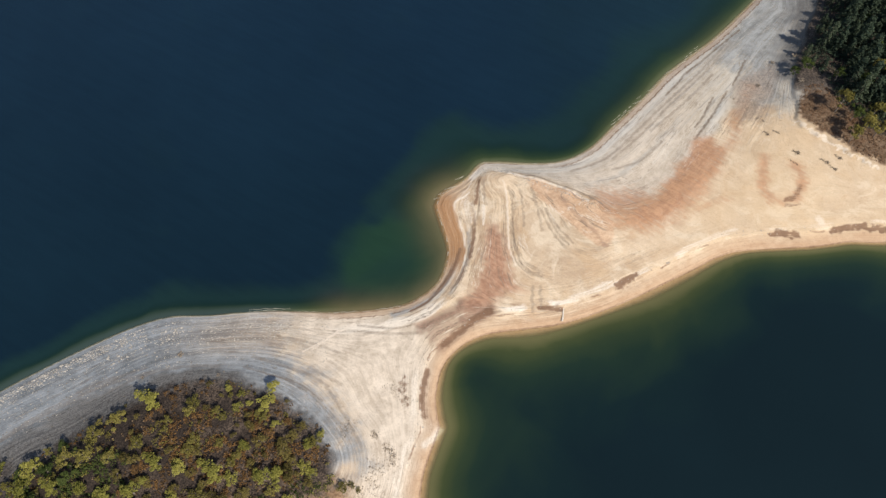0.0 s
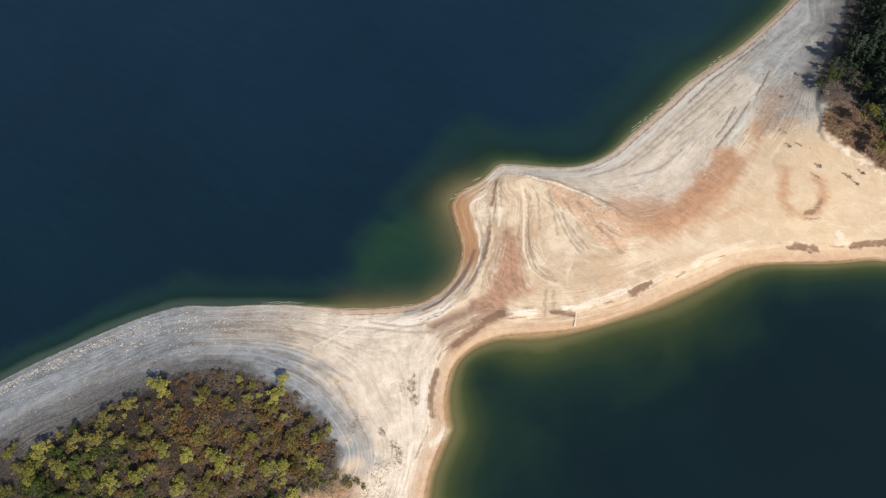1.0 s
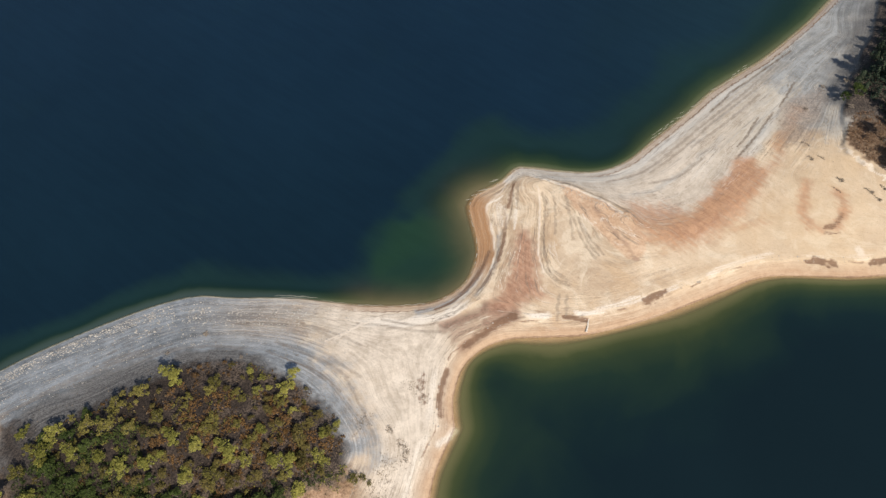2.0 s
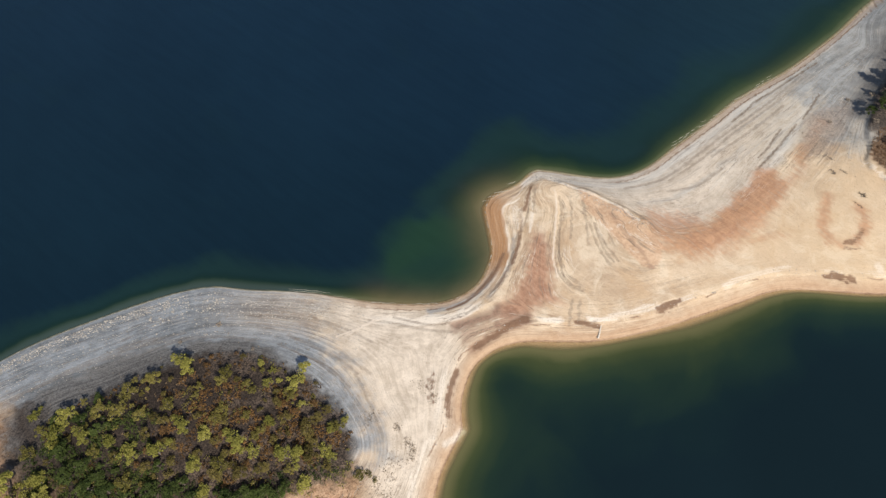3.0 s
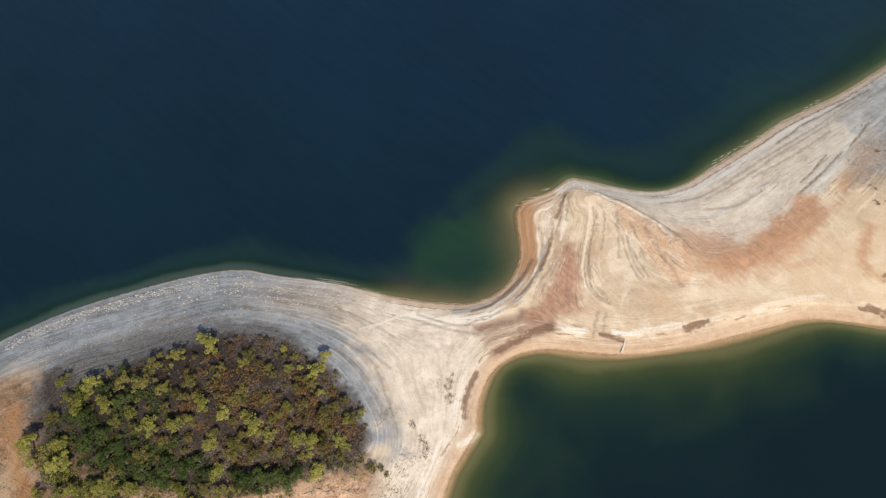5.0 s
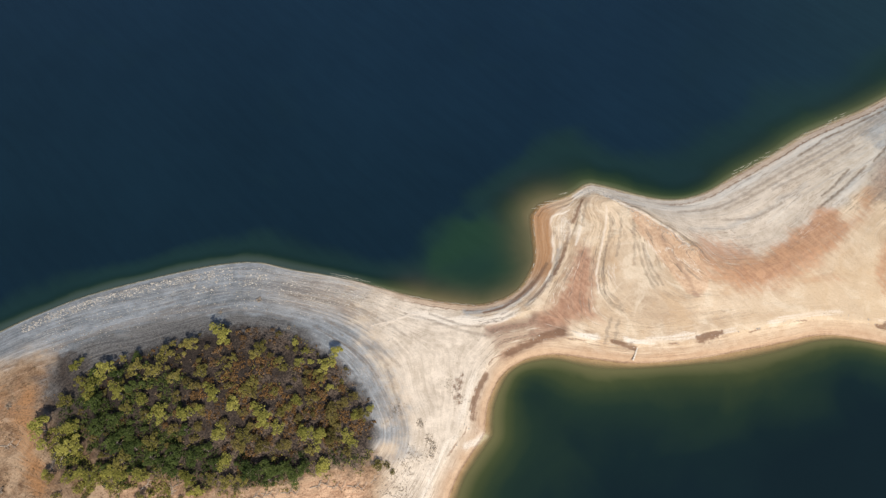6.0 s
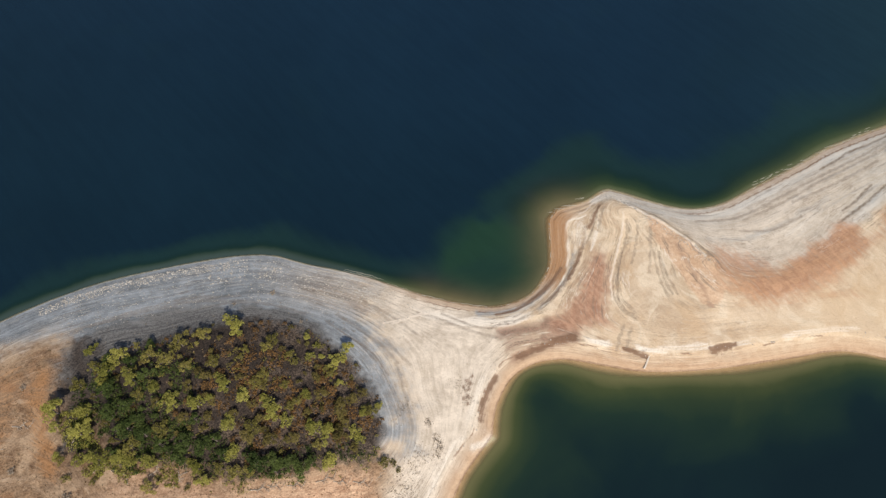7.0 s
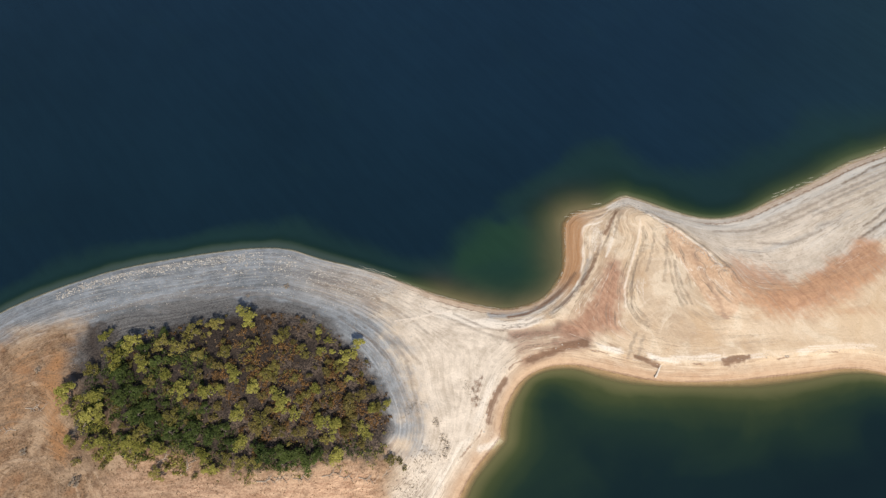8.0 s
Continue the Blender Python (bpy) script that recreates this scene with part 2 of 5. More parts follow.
def water_material():
    g = Graph("lake_water")
    p = g.spot()
    cloud = g.noise(p, 0.04, 4, 0.55, twist=0.6)
    deep = g.attr("depth")
    d = g.math("MULTIPLY", deep, g.span(cloud, 0.3, 0.7, 0.8, 1.25))
    ramp_node = g.tree.nodes.new("ShaderNodeValToRGB")
    g.feed(ramp_node.inputs[0], g.math("DIVIDE", d, 8.0, True))
    stops = ((0.0, (0.30, 0.22, 0.125)), (0.022, (0.125, 0.117, 0.052)), (0.11, (0.040, 0.052, 0.020)), (0.20, (0.021, 0.035, 0.0168)), (0.34, (0.0105, 0.0235, 0.0155)),
             (0.68, (0.0047, 0.0135, 0.0148)), (1.0, (0.0038, 0.0108, 0.0138)))
    for k, (at, c) in enumerate(stops):
        e = ramp_node.color_ramp.elements[k] if k < 2 else ramp_node.color_ramp.elements.new(at)
        e.position, e.color = at, (*c, 1)
    # the open lake is bluer and less silty than the bay behind the spit
    lake = g.attr("lake")
    shoal = g.mix(lake, ramp_node.outputs[0], g.mix(1.0, ramp_node.outputs[0], (0.70, 0.88, 1.0), "MULTIPLY"))
    murk_col = g.mix(g.math("MULTIPLY", lake, g.span(d, 1.9, 5.0)), shoal, (0.0078, 0.0230, 0.0240))
    # bluer farther north: grazing sky reflection put into the water's own colour
    murk_col = g.mix(g.math("MULTIPLY", lake, g.span(d, 5.0, 12.5)), murk_col, g.mix(g.span(g.node("ShaderNodeSeparateXYZ", Vector=p).outputs[1], 70, 190), (0.0041, 0.0140, 0.0240), (0.0050, 0.0165, 0.0318)))
    apart = g.node("ShaderNodeSeparateXYZ", Vector=p)
    murk_col = g.mix(g.math("MULTIPLY", lake, g.math("MULTIPLY", g.span(apart.outputs[0], 0, 120), g.span(d, 3.0, 9.0))), murk_col, (0.0068, 0.0208, 0.0290))
    murk_col = g.mix(g.math("MULTIPLY", g.attr("stony"), g.span(d, 3.0, 0.5)), murk_col, (0.035, 0.055, 0.050))
    murk_col = g.mix(1.0, murk_col, g.mix(g.noise(p, 0.018, 3, 0.5), (0.75, 0.75, 0.75), (1.25, 1.25, 1.25)), "MULTIPLY")
    murk_col = g.mix(g.math("MULTIPLY", g.attr("plume"), g.span(cloud, 0.3, 0.65, 0.45, 1.0)), murk_col, (0.0125, 0.036, 0.0205))
    murk_col = g.mix(g.math("MULTIPLY", g.attr("silt"), g.span(cloud, 0.3, 0.65, 0.5, 1.0)), murk_col, (0.15, 0.115, 0.062))
    foam_line = g.math("MULTIPLY", g.span(g.noise(g.math("ADD", deep, g.math("MULTIPLY", g.noise(p, 0.6, 3), 0.25)), 9.0, 2, 0.5, "1D"), 0.57, 0.63), g.span(deep, 0.45, 0.15))
    foam_line = g.math("MULTIPLY", g.math("MULTIPLY", foam_line, g.span(g.noise(p, 0.7, 3), 0.42, 0.56)), g.math("MULTIPLY", lake, 0.75))
    murk_col = g.mix(foam_line, murk_col, (0.62, 0.58, 0.50))
    breeze = g.node("ShaderNodeCombineXYZ", X=g.math("ADD", g.math("MULTIPLY", apart.outputs[0], 0.05), g.math("MULTIPLY", apart.outputs[1], -0.03)), Y=g.math("ADD", g.math("MULTIPLY", apart.outputs[0], 0.2), g.math("MULTIPLY", apart.outputs[1], 0.35)))
    streaks = g.span(g.noise(breeze.outputs[0], 1.0, 6, 0.68), 0.3, 0.7)
    murk_col = g.mix(g.math("MULTIPLY", lake, g.span(d, 3.0, 8.0)), murk_col, g.mix(1.0, murk_col, g.mix(streaks, (0.94, 0.94, 0.95), (1.06, 1.06, 1.06)), "MULTIPLY"))
    murk = g.node("ShaderNodeBsdfDiffuse", Color=murk_col)
    clear = g.node("ShaderNodeBsdfTransparent", Color=(0.88, 0.9, 0.82))
    body = g.node("ShaderNodeMixShader", Fac=g.math("MAXIMUM", g.span(d, -0.02, 0.38, 0.1, 1.0), foam_line))
    g.feed(body.inputs[1], clear.outputs[0])
    g.feed(body.inputs[2], murk.outputs[0])
    ripple = g.math("ADD", g.noise(p, 0.9, 4, 0.6, twist=0.3), g.math("MULTIPLY", g.noise(p, 0.08, 2), 1.5))
    normal = g.bump(ripple, 0.06, 0.6)
    gloss = g.node("ShaderNodeBsdfGlossy", Color=(1.0, 1.0, 1.0), Roughness=0.12, Normal=normal)
    fres = g.node("ShaderNodeFresnel", IOR=1.33, Normal=normal)
    both = g.node("ShaderNodeMixShader", Fac=fres.outputs[0])
    g.feed(both.inputs[1], body.outputs[0])
    g.feed(both.inputs[2], gloss.outputs[0])
    return g.done(both.outputs[0])


def leaf_material(name, low, high, through_it=0.25):
    g = Graph(name)
    one = g.tree.nodes.new("ShaderNodeObjectInfo").outputs["Random"]
    leaf = g.tree.nodes.new("ShaderNodeNewGeometry").outputs["Random Per Island"]
    mixed = g.math("ADD", g.math("MULTIPLY", one, 0.5), g.math("MULTIPLY", leaf, 0.5))
    col = g.mix(mixed, low, high)
    a = g.node("ShaderNodeBsdfDiffuse", Color=col)
    b = g.node("ShaderNodeBsdfTranslucent", Color=col)
    m = g.node("ShaderNodeMixShader", Fac=through_it)
    g.feed(m.inputs[1], a.outputs[0])
    g.feed(m.inputs[2], b.outputs[0])
    return g.done(m.outputs[0])


def bark_material(name, low, high):
    g = Graph(name)
    p = g.spot()
    col = g.mix(g.span(g.noise(p, 5.0, 5, 0.65), 0.35, 0.65), low, high)
    b = g.node("ShaderNodeBsdfPrincipled", Base_Color=col, Roughness=0.9, Normal=g.bump(g.noise(p, 12.0, 4), 0.03))
    return g.done(b.outputs[0])


def stone_material():
    g = Graph("shore_stone")
    p = g.spot()
    isl = g.tree.nodes.new("ShaderNodeNewGeometry").outputs["Random Per Island"]
    col = g.mix(isl, (0.22, 0.205, 0.185), (0.52, 0.48, 0.42))
    col = g.mix(g.math("MULTIPLY", g.span(g.noise(p, 6.0, 4), 0.45, 0.65), 0.4), col, (0.2, 0.19, 0.18))
    b = g.node("ShaderNodeBsdfPrincipled", Base_Color=col, Roughness=0.85, Normal=g.bump(g.noise(p, 9.0, 4), 0.05))
    return g.done(b.outputs[0])


GROUND, WATER = ground_material(), water_material()
LIME = leaf_material("lime_leaf", (0.080, 0.088, 0.020), (0.40, 0.37, 0.098))
OLIVE = leaf_material("olive_leaf", (0.055, 0.054, 0.016), (0.31, 0.27, 0.082))
DEEP = leaf_material("deep_green_leaf", (0.016, 0.030, 0.011), (0.115, 0.145, 0.044))
RUST = leaf_material("rust_leaf", (0.06, 0.036, 0.015), (0.30, 0.175, 0.075))
DULL = leaf_material("dull_olive_leaf", (0.034, 0.032, 0.012), (0.24, 0.195, 0.068))
DUSK = leaf_material("grey_weed", (0.19, 0.16, 0.125), (0.36, 0.30, 0.235), 0.1)
PINE = leaf_material("pine_needles", (0.018, 0.033, 0.027), (0.098, 0.122, 0.075), 0.15)
BRUSH = leaf_material("dry_brush_leaf", (0.082, 0.05, 0.031), (0.33, 0.205, 0.125), 0.1)
STRAW = leaf_material("straw", (0.11, 0.078, 0.048), (0.30, 0.215, 0.135), 0.1)
BARK = bark_material("grey_bark", (0.10, 0.08, 0.065), (0.25, 0.21, 0.18))
BONE = bark_material("bleached_wood", (0.22, 0.18, 0.14), (0.44, 0.37, 0.30))
STONE = stone_material()
FOAM = bark_material("pale_foam", (0.30, 0.28, 0.22), (0.46, 0.43, 0.36))
LIMESTONE = bark_material("pale_limestone", (0.50, 0.44, 0.36), (0.68, 0.61, 0.52))


# ------------------------------------------------------------------ plan curves
def smooth_line(points, step=2.0, closed=False):
    """A Catmull-Rom curve through points, cut into pieces of about step metres."""
    pts = [np.array(q, float) for q in points]
    n, out = len(pts), []
    for k in range(n if closed else n - 1):
        if closed:
            a, b, c, d = pts[k - 1], pts[k], pts[(k + 1) % n], pts[(k + 2) % n]
        else:
            a, b, c, d = pts[max(k - 1, 0)], pts[k], pts[k + 1], pts[min(k + 2, n - 1)]
        cuts = max(1, int(np.linalg.norm(c - b) / step))
        for j in range(cuts):
            t = j / cuts
            out.append(0.5 * (2 * b + (c - a) * t + (2 * a - 5 * b + 4 * c - d) * t * t + (3 * b - a - 3 * c + d) * t ** 3))
    if not closed:
        out.append(pts[-1])
    return np.array(out)


def far_from(line, X, Y, closed=False):
    """The distance of each place to a line."""
    best = np.full(X.shape, 1e12, X.dtype)
    n = len(line)
    for k in range(n if closed else n - 1):
        ax, ay, bx, by = (float(c) for c in (*line[k], *line[(k + 1) % n]))
        ux, uy = bx - ax, by - ay
        t = np.clip(((X - ax) * ux + (Y - ay) * uy) / (ux * ux + uy * uy + 1e-9), 0, 1)
        np.minimum(best, (X - ax - t * ux) ** 2 + (Y - ay - t * uy) ** 2, out=best)
    return np.sqrt(best)


def within(line, X, Y):
    inside = np.zeros(X.shape, bool)
    for k in range(len(line)):
        ax, ay, bx, by = (float(c) for c in (*line[k], *line[(k + 1) % len(line)]))
        if ay != by:
            inside ^= ((ay > Y) != (by > Y)) & (X < (bx - ax) * (Y - ay) / (by - ay) + ax)
    return inside


def ramp(x, lo, hi):
    t = np.clip((x - lo) / (hi - lo), 0, 1)
    return t * t * (3 - 2 * t)


def patch(line, X, Y, soft):
    """1 inside a closed outline, falling to 0 over soft metres across its edge."""
    d = far_from(line, X, Y, True)
    return ramp(np.where(within(line, X, Y), d, -d), -soft / 2, soft / 2)


def close_to(line, X, Y, reach):
    """The distance of each place to a line, worked out only within reach of it."""
    lo, hi = line.min(0) - reach, line.max(0) + reach
    near = (X > lo[0]) & (X < hi[0]) & (Y > lo[1]) & (Y < hi[1])
    out = np.full(X.shape, reach, float)
    out[near] = np.minimum(far_from(line, X[near], Y[near]), reach)
    return out


def streak(points, X, Y, wide):
    """1 along a line, fading on both sides."""
    return np.exp(-(close_to(smooth_line(points, 3), X, Y, 3.2 * wide) / wide) ** 2)


NORTH_SHORE = [(-150, 16), (-144.6, 28.5), (-134.2, 40.5), (-122.2, 51.2), (-108.7, 60.3), (-94.5, 68.6), (-86, 72.8), (-77.2, 75.7),
               (-67.6, 76.1), (-48.7, 77.6), (-29.4, 77.1), (-13.5, 78.9), (-6.2, 82.2), (-1.1, 87), (1, 92.4), (1.7, 96.9), (1.2, 101.1),
               (-0.5, 107.4), (-2, 113), (-0.7, 116.6), (2.8, 119.4), (7.6, 123.2), (11.5, 128.2), (15.5, 129.1), (26.3, 128.6), (37.2, 129.5),
               (46.7, 134.2), (56.6, 144.1), (67.9, 155.8), (77.2, 166.2), (87.5, 175.3), (98.2, 184.6), (115.3, 202.9), (140, 232)]
EAST_SHORE = [(190, 280), (300, 330), (430, 300), (450, 190), (370, 115), (270, 98), (200, 104), (160, 103)]
SOUTH_SHORE = [(132.6, 100.4), (121.1, 100.4), (110.5, 98.8), (90, 97.5), (81.2, 95.2), (72, 90.5), (50.9, 80.2), (34.3, 74.2),
               (24.7, 72.6), (16.7, 71.6), (11.5, 70.6), (6.1, 68.1), (2, 64.5), (-0.5, 60.5), (-1.5, 56.5), (-2.1, 52.7), (-1.5, 47.4), (-0.9, 44.9), (-1.8, 42.2),
               (-3.5, 37.7), (-5, 33), (-5.8, 27.6), (-8, 10)]
WEST_SHORE = [(-14, -25), (-45, -62), (-100, -70), (-145, -45), (-156, -12)]
SHORE = smooth_line(NORTH_SHORE + EAST_SHORE + SOUTH_SHORE + WEST_SHORE, 2.0, True)
NORTH, SOUTH = smooth_line(NORTH_SHORE), smooth_line(SOUTH_SHORE)
ISLAND_WOOD = smooth_line([(-104, 22), (-107, 31), (-99.5, 37), (-89.7, 44), (-79.6, 51), (-71, 54.9), (-57.9, 55.9), (-46.8, 53.9),
                           (-38.3, 49.5), (-30.6, 42.6), (-26.5, 35), (-28, 29), (-36.6, 24.4), (-48.8, 17.7), (-61.9, 12.8), (-73, 13),
                           (-83.7, 9), (-92, 10.5), (-97, 15)], 3, True)
EAST_BRINK = smooth_line([(165, 250), (140, 215), (133.5, 197), (126, 180.5), (119, 167), (116, 154), (113, 143), (117.1, 137.7), (120, 135.3), (124.4, 131.3),
                          (134.5, 123.5), (162, 116), (220, 123), (350, 135), (420, 200), (400, 280), (300, 310), (200, 272)], 3, True)
EAST_WOOD = smooth_line([(168, 246), (143, 212), (135.5, 197), (127, 180.5), (120, 167.4), (124, 159.8), (127, 147.7), (133, 137),
                         (142, 132), (170, 128), (220, 134), (345, 143), (410, 202), (392, 272), (300, 302), (204, 266)], 3, True)
# heights of the dry land: crest, hilltops, and the old waterlines that wind round the spit
HEIGHTS = [(14.9, 125.2, 1.5), (20.5, 123.9, 2.0), (29.2, 121.4, 2.45), (37.7, 117.4, 2.8), (45.9, 112.7, 3.05), (52, 107.5, 3.1), (98, 132, 3.9),
           (-12, 66, 1.2), (-3, 71, 0.9), (-20, 50, 1.9), (-14, 52, 1.5),
           (-70, 34, 9.5), (-90, 26, 8.5), (-45, 36, 7.5), (-60, 2, 6.0), (-100, -4, 6.0), (-128, 24, 3.4), (-125, 2, 5), (-20, 20, 2.2),
           (145, 165, 9.0), (170, 190, 12.0), (260, 210, 13), (340, 220, 12), (150, 128, 6.0)]
WATERLINES = {
    0.7: [(9.6, 124.4), (5.4, 116.6), (3.6, 112.5), (4.8, 106.4), (6.1, 99.6), (2.6, 88.3), (-1.5, 82.9), (-7, 78), (-14.9, 75.4)],
    1.1: [(11, 123.3), (10.3, 115.3), (9.2, 105.2), (8, 97.4), (5, 86.3), (-0.6, 78.4), (-6.2, 74.9)],
    1.5: [(13.1, 123.4), (14.9, 115), (14.6, 105), (13.8, 91.6), (14.7, 84.3), (17.8, 80.8), (28.2, 80.8), (43, 84.3), (60.4, 92.5), (87.2, 103), (113, 105)],
    2.0: [(16.9, 122.7), (19.7, 116.8), (19.6, 104.7), (20.1, 96), (23.1, 90.4), (28.6, 87.3), (43.5, 89.5), (60.9, 97), (84.4, 106.6)],
    2.4: [(24.7, 119.6), (28.6, 113.4), (30.7, 106.4), (33.6, 99.6), (37.4, 95.8), (45.6, 94.9), (57.9, 100.6), (70.8, 107.4), (85.5, 113.4)],
    2.75: [(34.8, 115.3), (37.9, 111.2), (43.3, 105.8), (48.9, 102.3), (56.6, 103.9), (69.6, 111.2), (81.6, 120.5)],
    0.8: [(17.2, 126.3), (38.5, 125.6), (49.6, 128.7), (59.5, 136.5), (70.5, 148.9), (86.3, 164.2), (106, 184.8), (121.7, 200.5)],
    1.6: [(21.5, 124.6), (38, 121.2), (50.3, 120.8), (61.5, 125.5), (74.5, 140), (88.3, 155.4), (103, 171.9), (124.3, 195.3)],
    2.3: [(31.2, 120.8), (44.4, 115.5), (54.4, 112.1), (63.3, 114.5), (75.4, 125), (87.2, 140.6), (99.8, 157.3), (119, 183.3)],
    3.0: [(57, 107), (64, 109), (75.6, 117.2), (86.3, 127.8), (96.2, 141.2), (107, 156.7), (122, 179.9)]}


def flexed(known, X, Y):
    """A thin plate bent through known heights."""
    k = np.array(known, float)
    scale = 100.0
    P, v = k[:, :2] / scale, k[:, 2]

    def kernel(r2):
        return 0.5 * r2 * np.log(r2 + 1e-9)

    n = len(P)
    A = np.zeros((n + 3, n + 3))
    A[:n, :n] = kernel(((P[:, None] - P[None]) ** 2).sum(-1)) + 2e-4 * np.eye(n)
    A[:n, n], A[:n, n + 1:] = 1, P
    A[n, :n], A[n + 1:, :n] = 1, P.T
    w = np.linalg.solve(A, np.r_[v, 0, 0, 0])
    x, y = X / scale, Y / scale
    z = float(w[n]) + float(w[n + 1]) * x + float(w[n + 2]) * y
    for (a, b), c in zip(P, w):
        z += float(c) * kernel((x - float(a)) ** 2 + (y - float(b)) ** 2)
    return z


def spread(lo, hi, step, far):
    """Even steps from lo to hi, then growing ones out to far."""
    side, s, grown = [], step, 0.0
    while grown < far:
        s *= 1.35
        grown += s
        side.append(grown)
    side = np.array(side)
    return np.r_[lo - side[::-1], np.arange(lo, hi + step / 2, step), hi + side]


def rough(X, Y, scale, seed):
    """Soft random relief from a few crossing waves, about -1 to 1."""
    r = np.random.RandomState(seed)
    z = np.zeros(X.shape, X.dtype)
    for _ in range(14):
        a, f, ph = r.rand() * 6.28, (0.5 + r.rand() * 1.6) * 6.28 / scale, r.rand() * 6.28
        z += np.sin(X * float(f * np.cos(a)) + (Y * float(f * np.sin(a)) + float(ph)))
    return z / 5.0


def depth_of(X, Y, d):
    """Depth of the lake at a place d metres off the shore: a shelf, wide off the bays and narrow off the island."""
    northern = ramp(Y - 0.9 * X, 45, 75)
    shelf = 3.2 + 3.4 * ramp(X, -50, -15) + 5.5 * np.exp(-((X + 5) ** 2 + (Y - 107) ** 2) / 300) + 1.8 * ramp(X, 40, 75) * northern
    shelf += (6.2 + 3.4 * ramp(X, 8, 25) - 7.0 * ramp(X, 50, 105)) * ramp(Y - 0.35 * X, 74, 64) * ramp(X, -20, 0) + (0.5 + 1.3 * ramp(X, -45, -10)) * rough(X, Y, 45, 8)
    shelf += 3.8 * ramp(X, 14, 0) * ramp(X, -12, -4) * ramp(Y, 68, 55)
    deep = np.minimum(3.0 * (d / np.maximum(shelf, 2.6)) ** 1.2, 14)
    # a sunken hollow behind the neck
    return deep + 1.7 * np.exp(-((X - 9) ** 2 + (Y - 58.5) ** 2) / 22)


def land(X, Y):
    """Height of the ground, the smooth level of its old waterlines, and the distance to the water's edge (positive on land)."""
    d = far_from(SHORE, X, Y, True)
    dry = within(SHORE, X, Y)
    known = list(HEIGHTS) + [(x, y, 0.0) for x, y in SHORE[::3]]
    known += [(x, y, 4.8) for x, y in ISLAND_WOOD[::4]] + [(x, y, 5.0) for x, y in EAST_BRINK[::4]]
    known += [(x, y, z) for z, line in WATERLINES.items() for x, y in smooth_line(line, 5)]
    plate = np.clip(flexed(known, X, Y), 0.05, 14)
    w = ramp(d, 0, 4.5)
    level = w * plate + (1 - w) * np.minimum(0.15 * d, plate + 0.5)
    up = level + ramp(d, 3, 20) * 0.07 * rough(X, Y, 14, 3) + ramp(d, 2, 6) * 0.03 * rough(X, Y, 4, 5)
    return np.where(dry, up, -depth_of(X, Y, d)), np.where(dry, level, -0.15 * d), np.where(dry, d, -d)


def sheet(name, xs, ys, Z, material, keep=None, **fields):
    """One grid mesh, with a float field per vertex for the material."""
    ny, nx = Z.shape
    X, Y = np.meshgrid(xs, ys)
    idx = np.arange(nx * ny).reshape(ny, nx)
    quads = np.stack([idx[:-1, :-1], idx[:-1, 1:], idx[1:, 1:], idx[1:, :-1]], -1).reshape(-1, 4)
    if keep is not None:
        quads = quads[keep.ravel()[quads].any(1)]
    me = bpy.data.meshes.new(name)
    me.vertices.add(nx * ny)
    me.vertices.foreach_set("co", np.stack([X, Y, Z], -1).astype(np.float32).ravel())
    me.loops.add(quads.size)
    me.loops.foreach_set("vertex_index", quads.ravel().astype(np.int32))
    me.polygons.add(len(quads))
    me.polygons.foreach_set("loop_start", np.arange(0, quads.size, 4, dtype=np.int32))
    me.update(calc_edges=True)
    me.polygons.foreach_set("use_smooth", np.ones(len(quads), bool))
    for key, value in fields.items():
        me.attributes.new(key, "FLOAT", "POINT").data.foreach_set("value", value.astype(np.float32).ravel())
    me.materials.append(material)
    return new(name, me)


# old ledges and runnels that stand out from the rest: pale ones and dark ones
PALE_LEDGES = [[(-35.9, 65.5), (-29, 71.7)], [(-134, 16.9), (-132.6, 19.9), (-131, 24), (-126, 28.5)],
               [(9.6, 124), (7.4, 118.7), (4.2, 115.1), (3.3, 111), (4.8, 107), (6.1, 102.5), (6, 96.7), (4, 91.1), (1, 85.6), (-3.1, 81.2)],
               [(18.4, 121), (19.3, 115.7), (19.3, 104.7), (19.3, 97), (21.2, 91.4)],
               [(-38.3, 64.8), (-32.3, 68.8), (-24.9, 73.8)]]
DARK_LEDGES = [[(105.9, 187.2), (96.9, 178.9), (88, 170.8), (82.7, 166.1), (79.8, 162.2), (75.1, 157)],
               [(90, 154.9), (87.6, 150.7), (84.7, 145.8), (81.9, 142.2)],
               [(21.1, 116), (20.6, 106.4), (20.8, 100.5), (21.5, 95.9), (22.9, 91.7), (25, 89.3), (27.5, 88.7)],
               [(30.8, 110.6), (32.7, 105.2), (34.3, 101.5), (36.8, 98.2)],
               [(10.8, 122.1), (11, 116.4), (10.1, 108.2), (8.1, 103.3), (7.3, 95.6), (4.6, 88.2), (0.2, 81), (-3.8, 76.7)],
               [(19.8, 118.9), (21, 112.7), (20.1, 104.7), (20.4, 95.1), (23.4, 89.9), (28.1, 87.7)],
               [(29.3, 110.8), (30.9, 106), (33.5, 100.2), (35.9, 97.1)]]
DARK_LEDGES += [[(32, 108.3), (35, 102.8), (38.3, 98.6)],
                [(95.1, 157.4), (88, 146.5), (80.8, 137.2)],
                [(104.3, 171.4), (97.5, 159.9)],
                [(2.5, 69.1), (7.3, 73.7), (12.1, 76.2), (16.1, 77.3)],
                [(-53.1, 60), (-45.2, 57.6), (-37.6, 55.3), (-31.6, 50.8)],
                [(-24, 73.2), (-14, 72.2), (-8, 73.5)]]
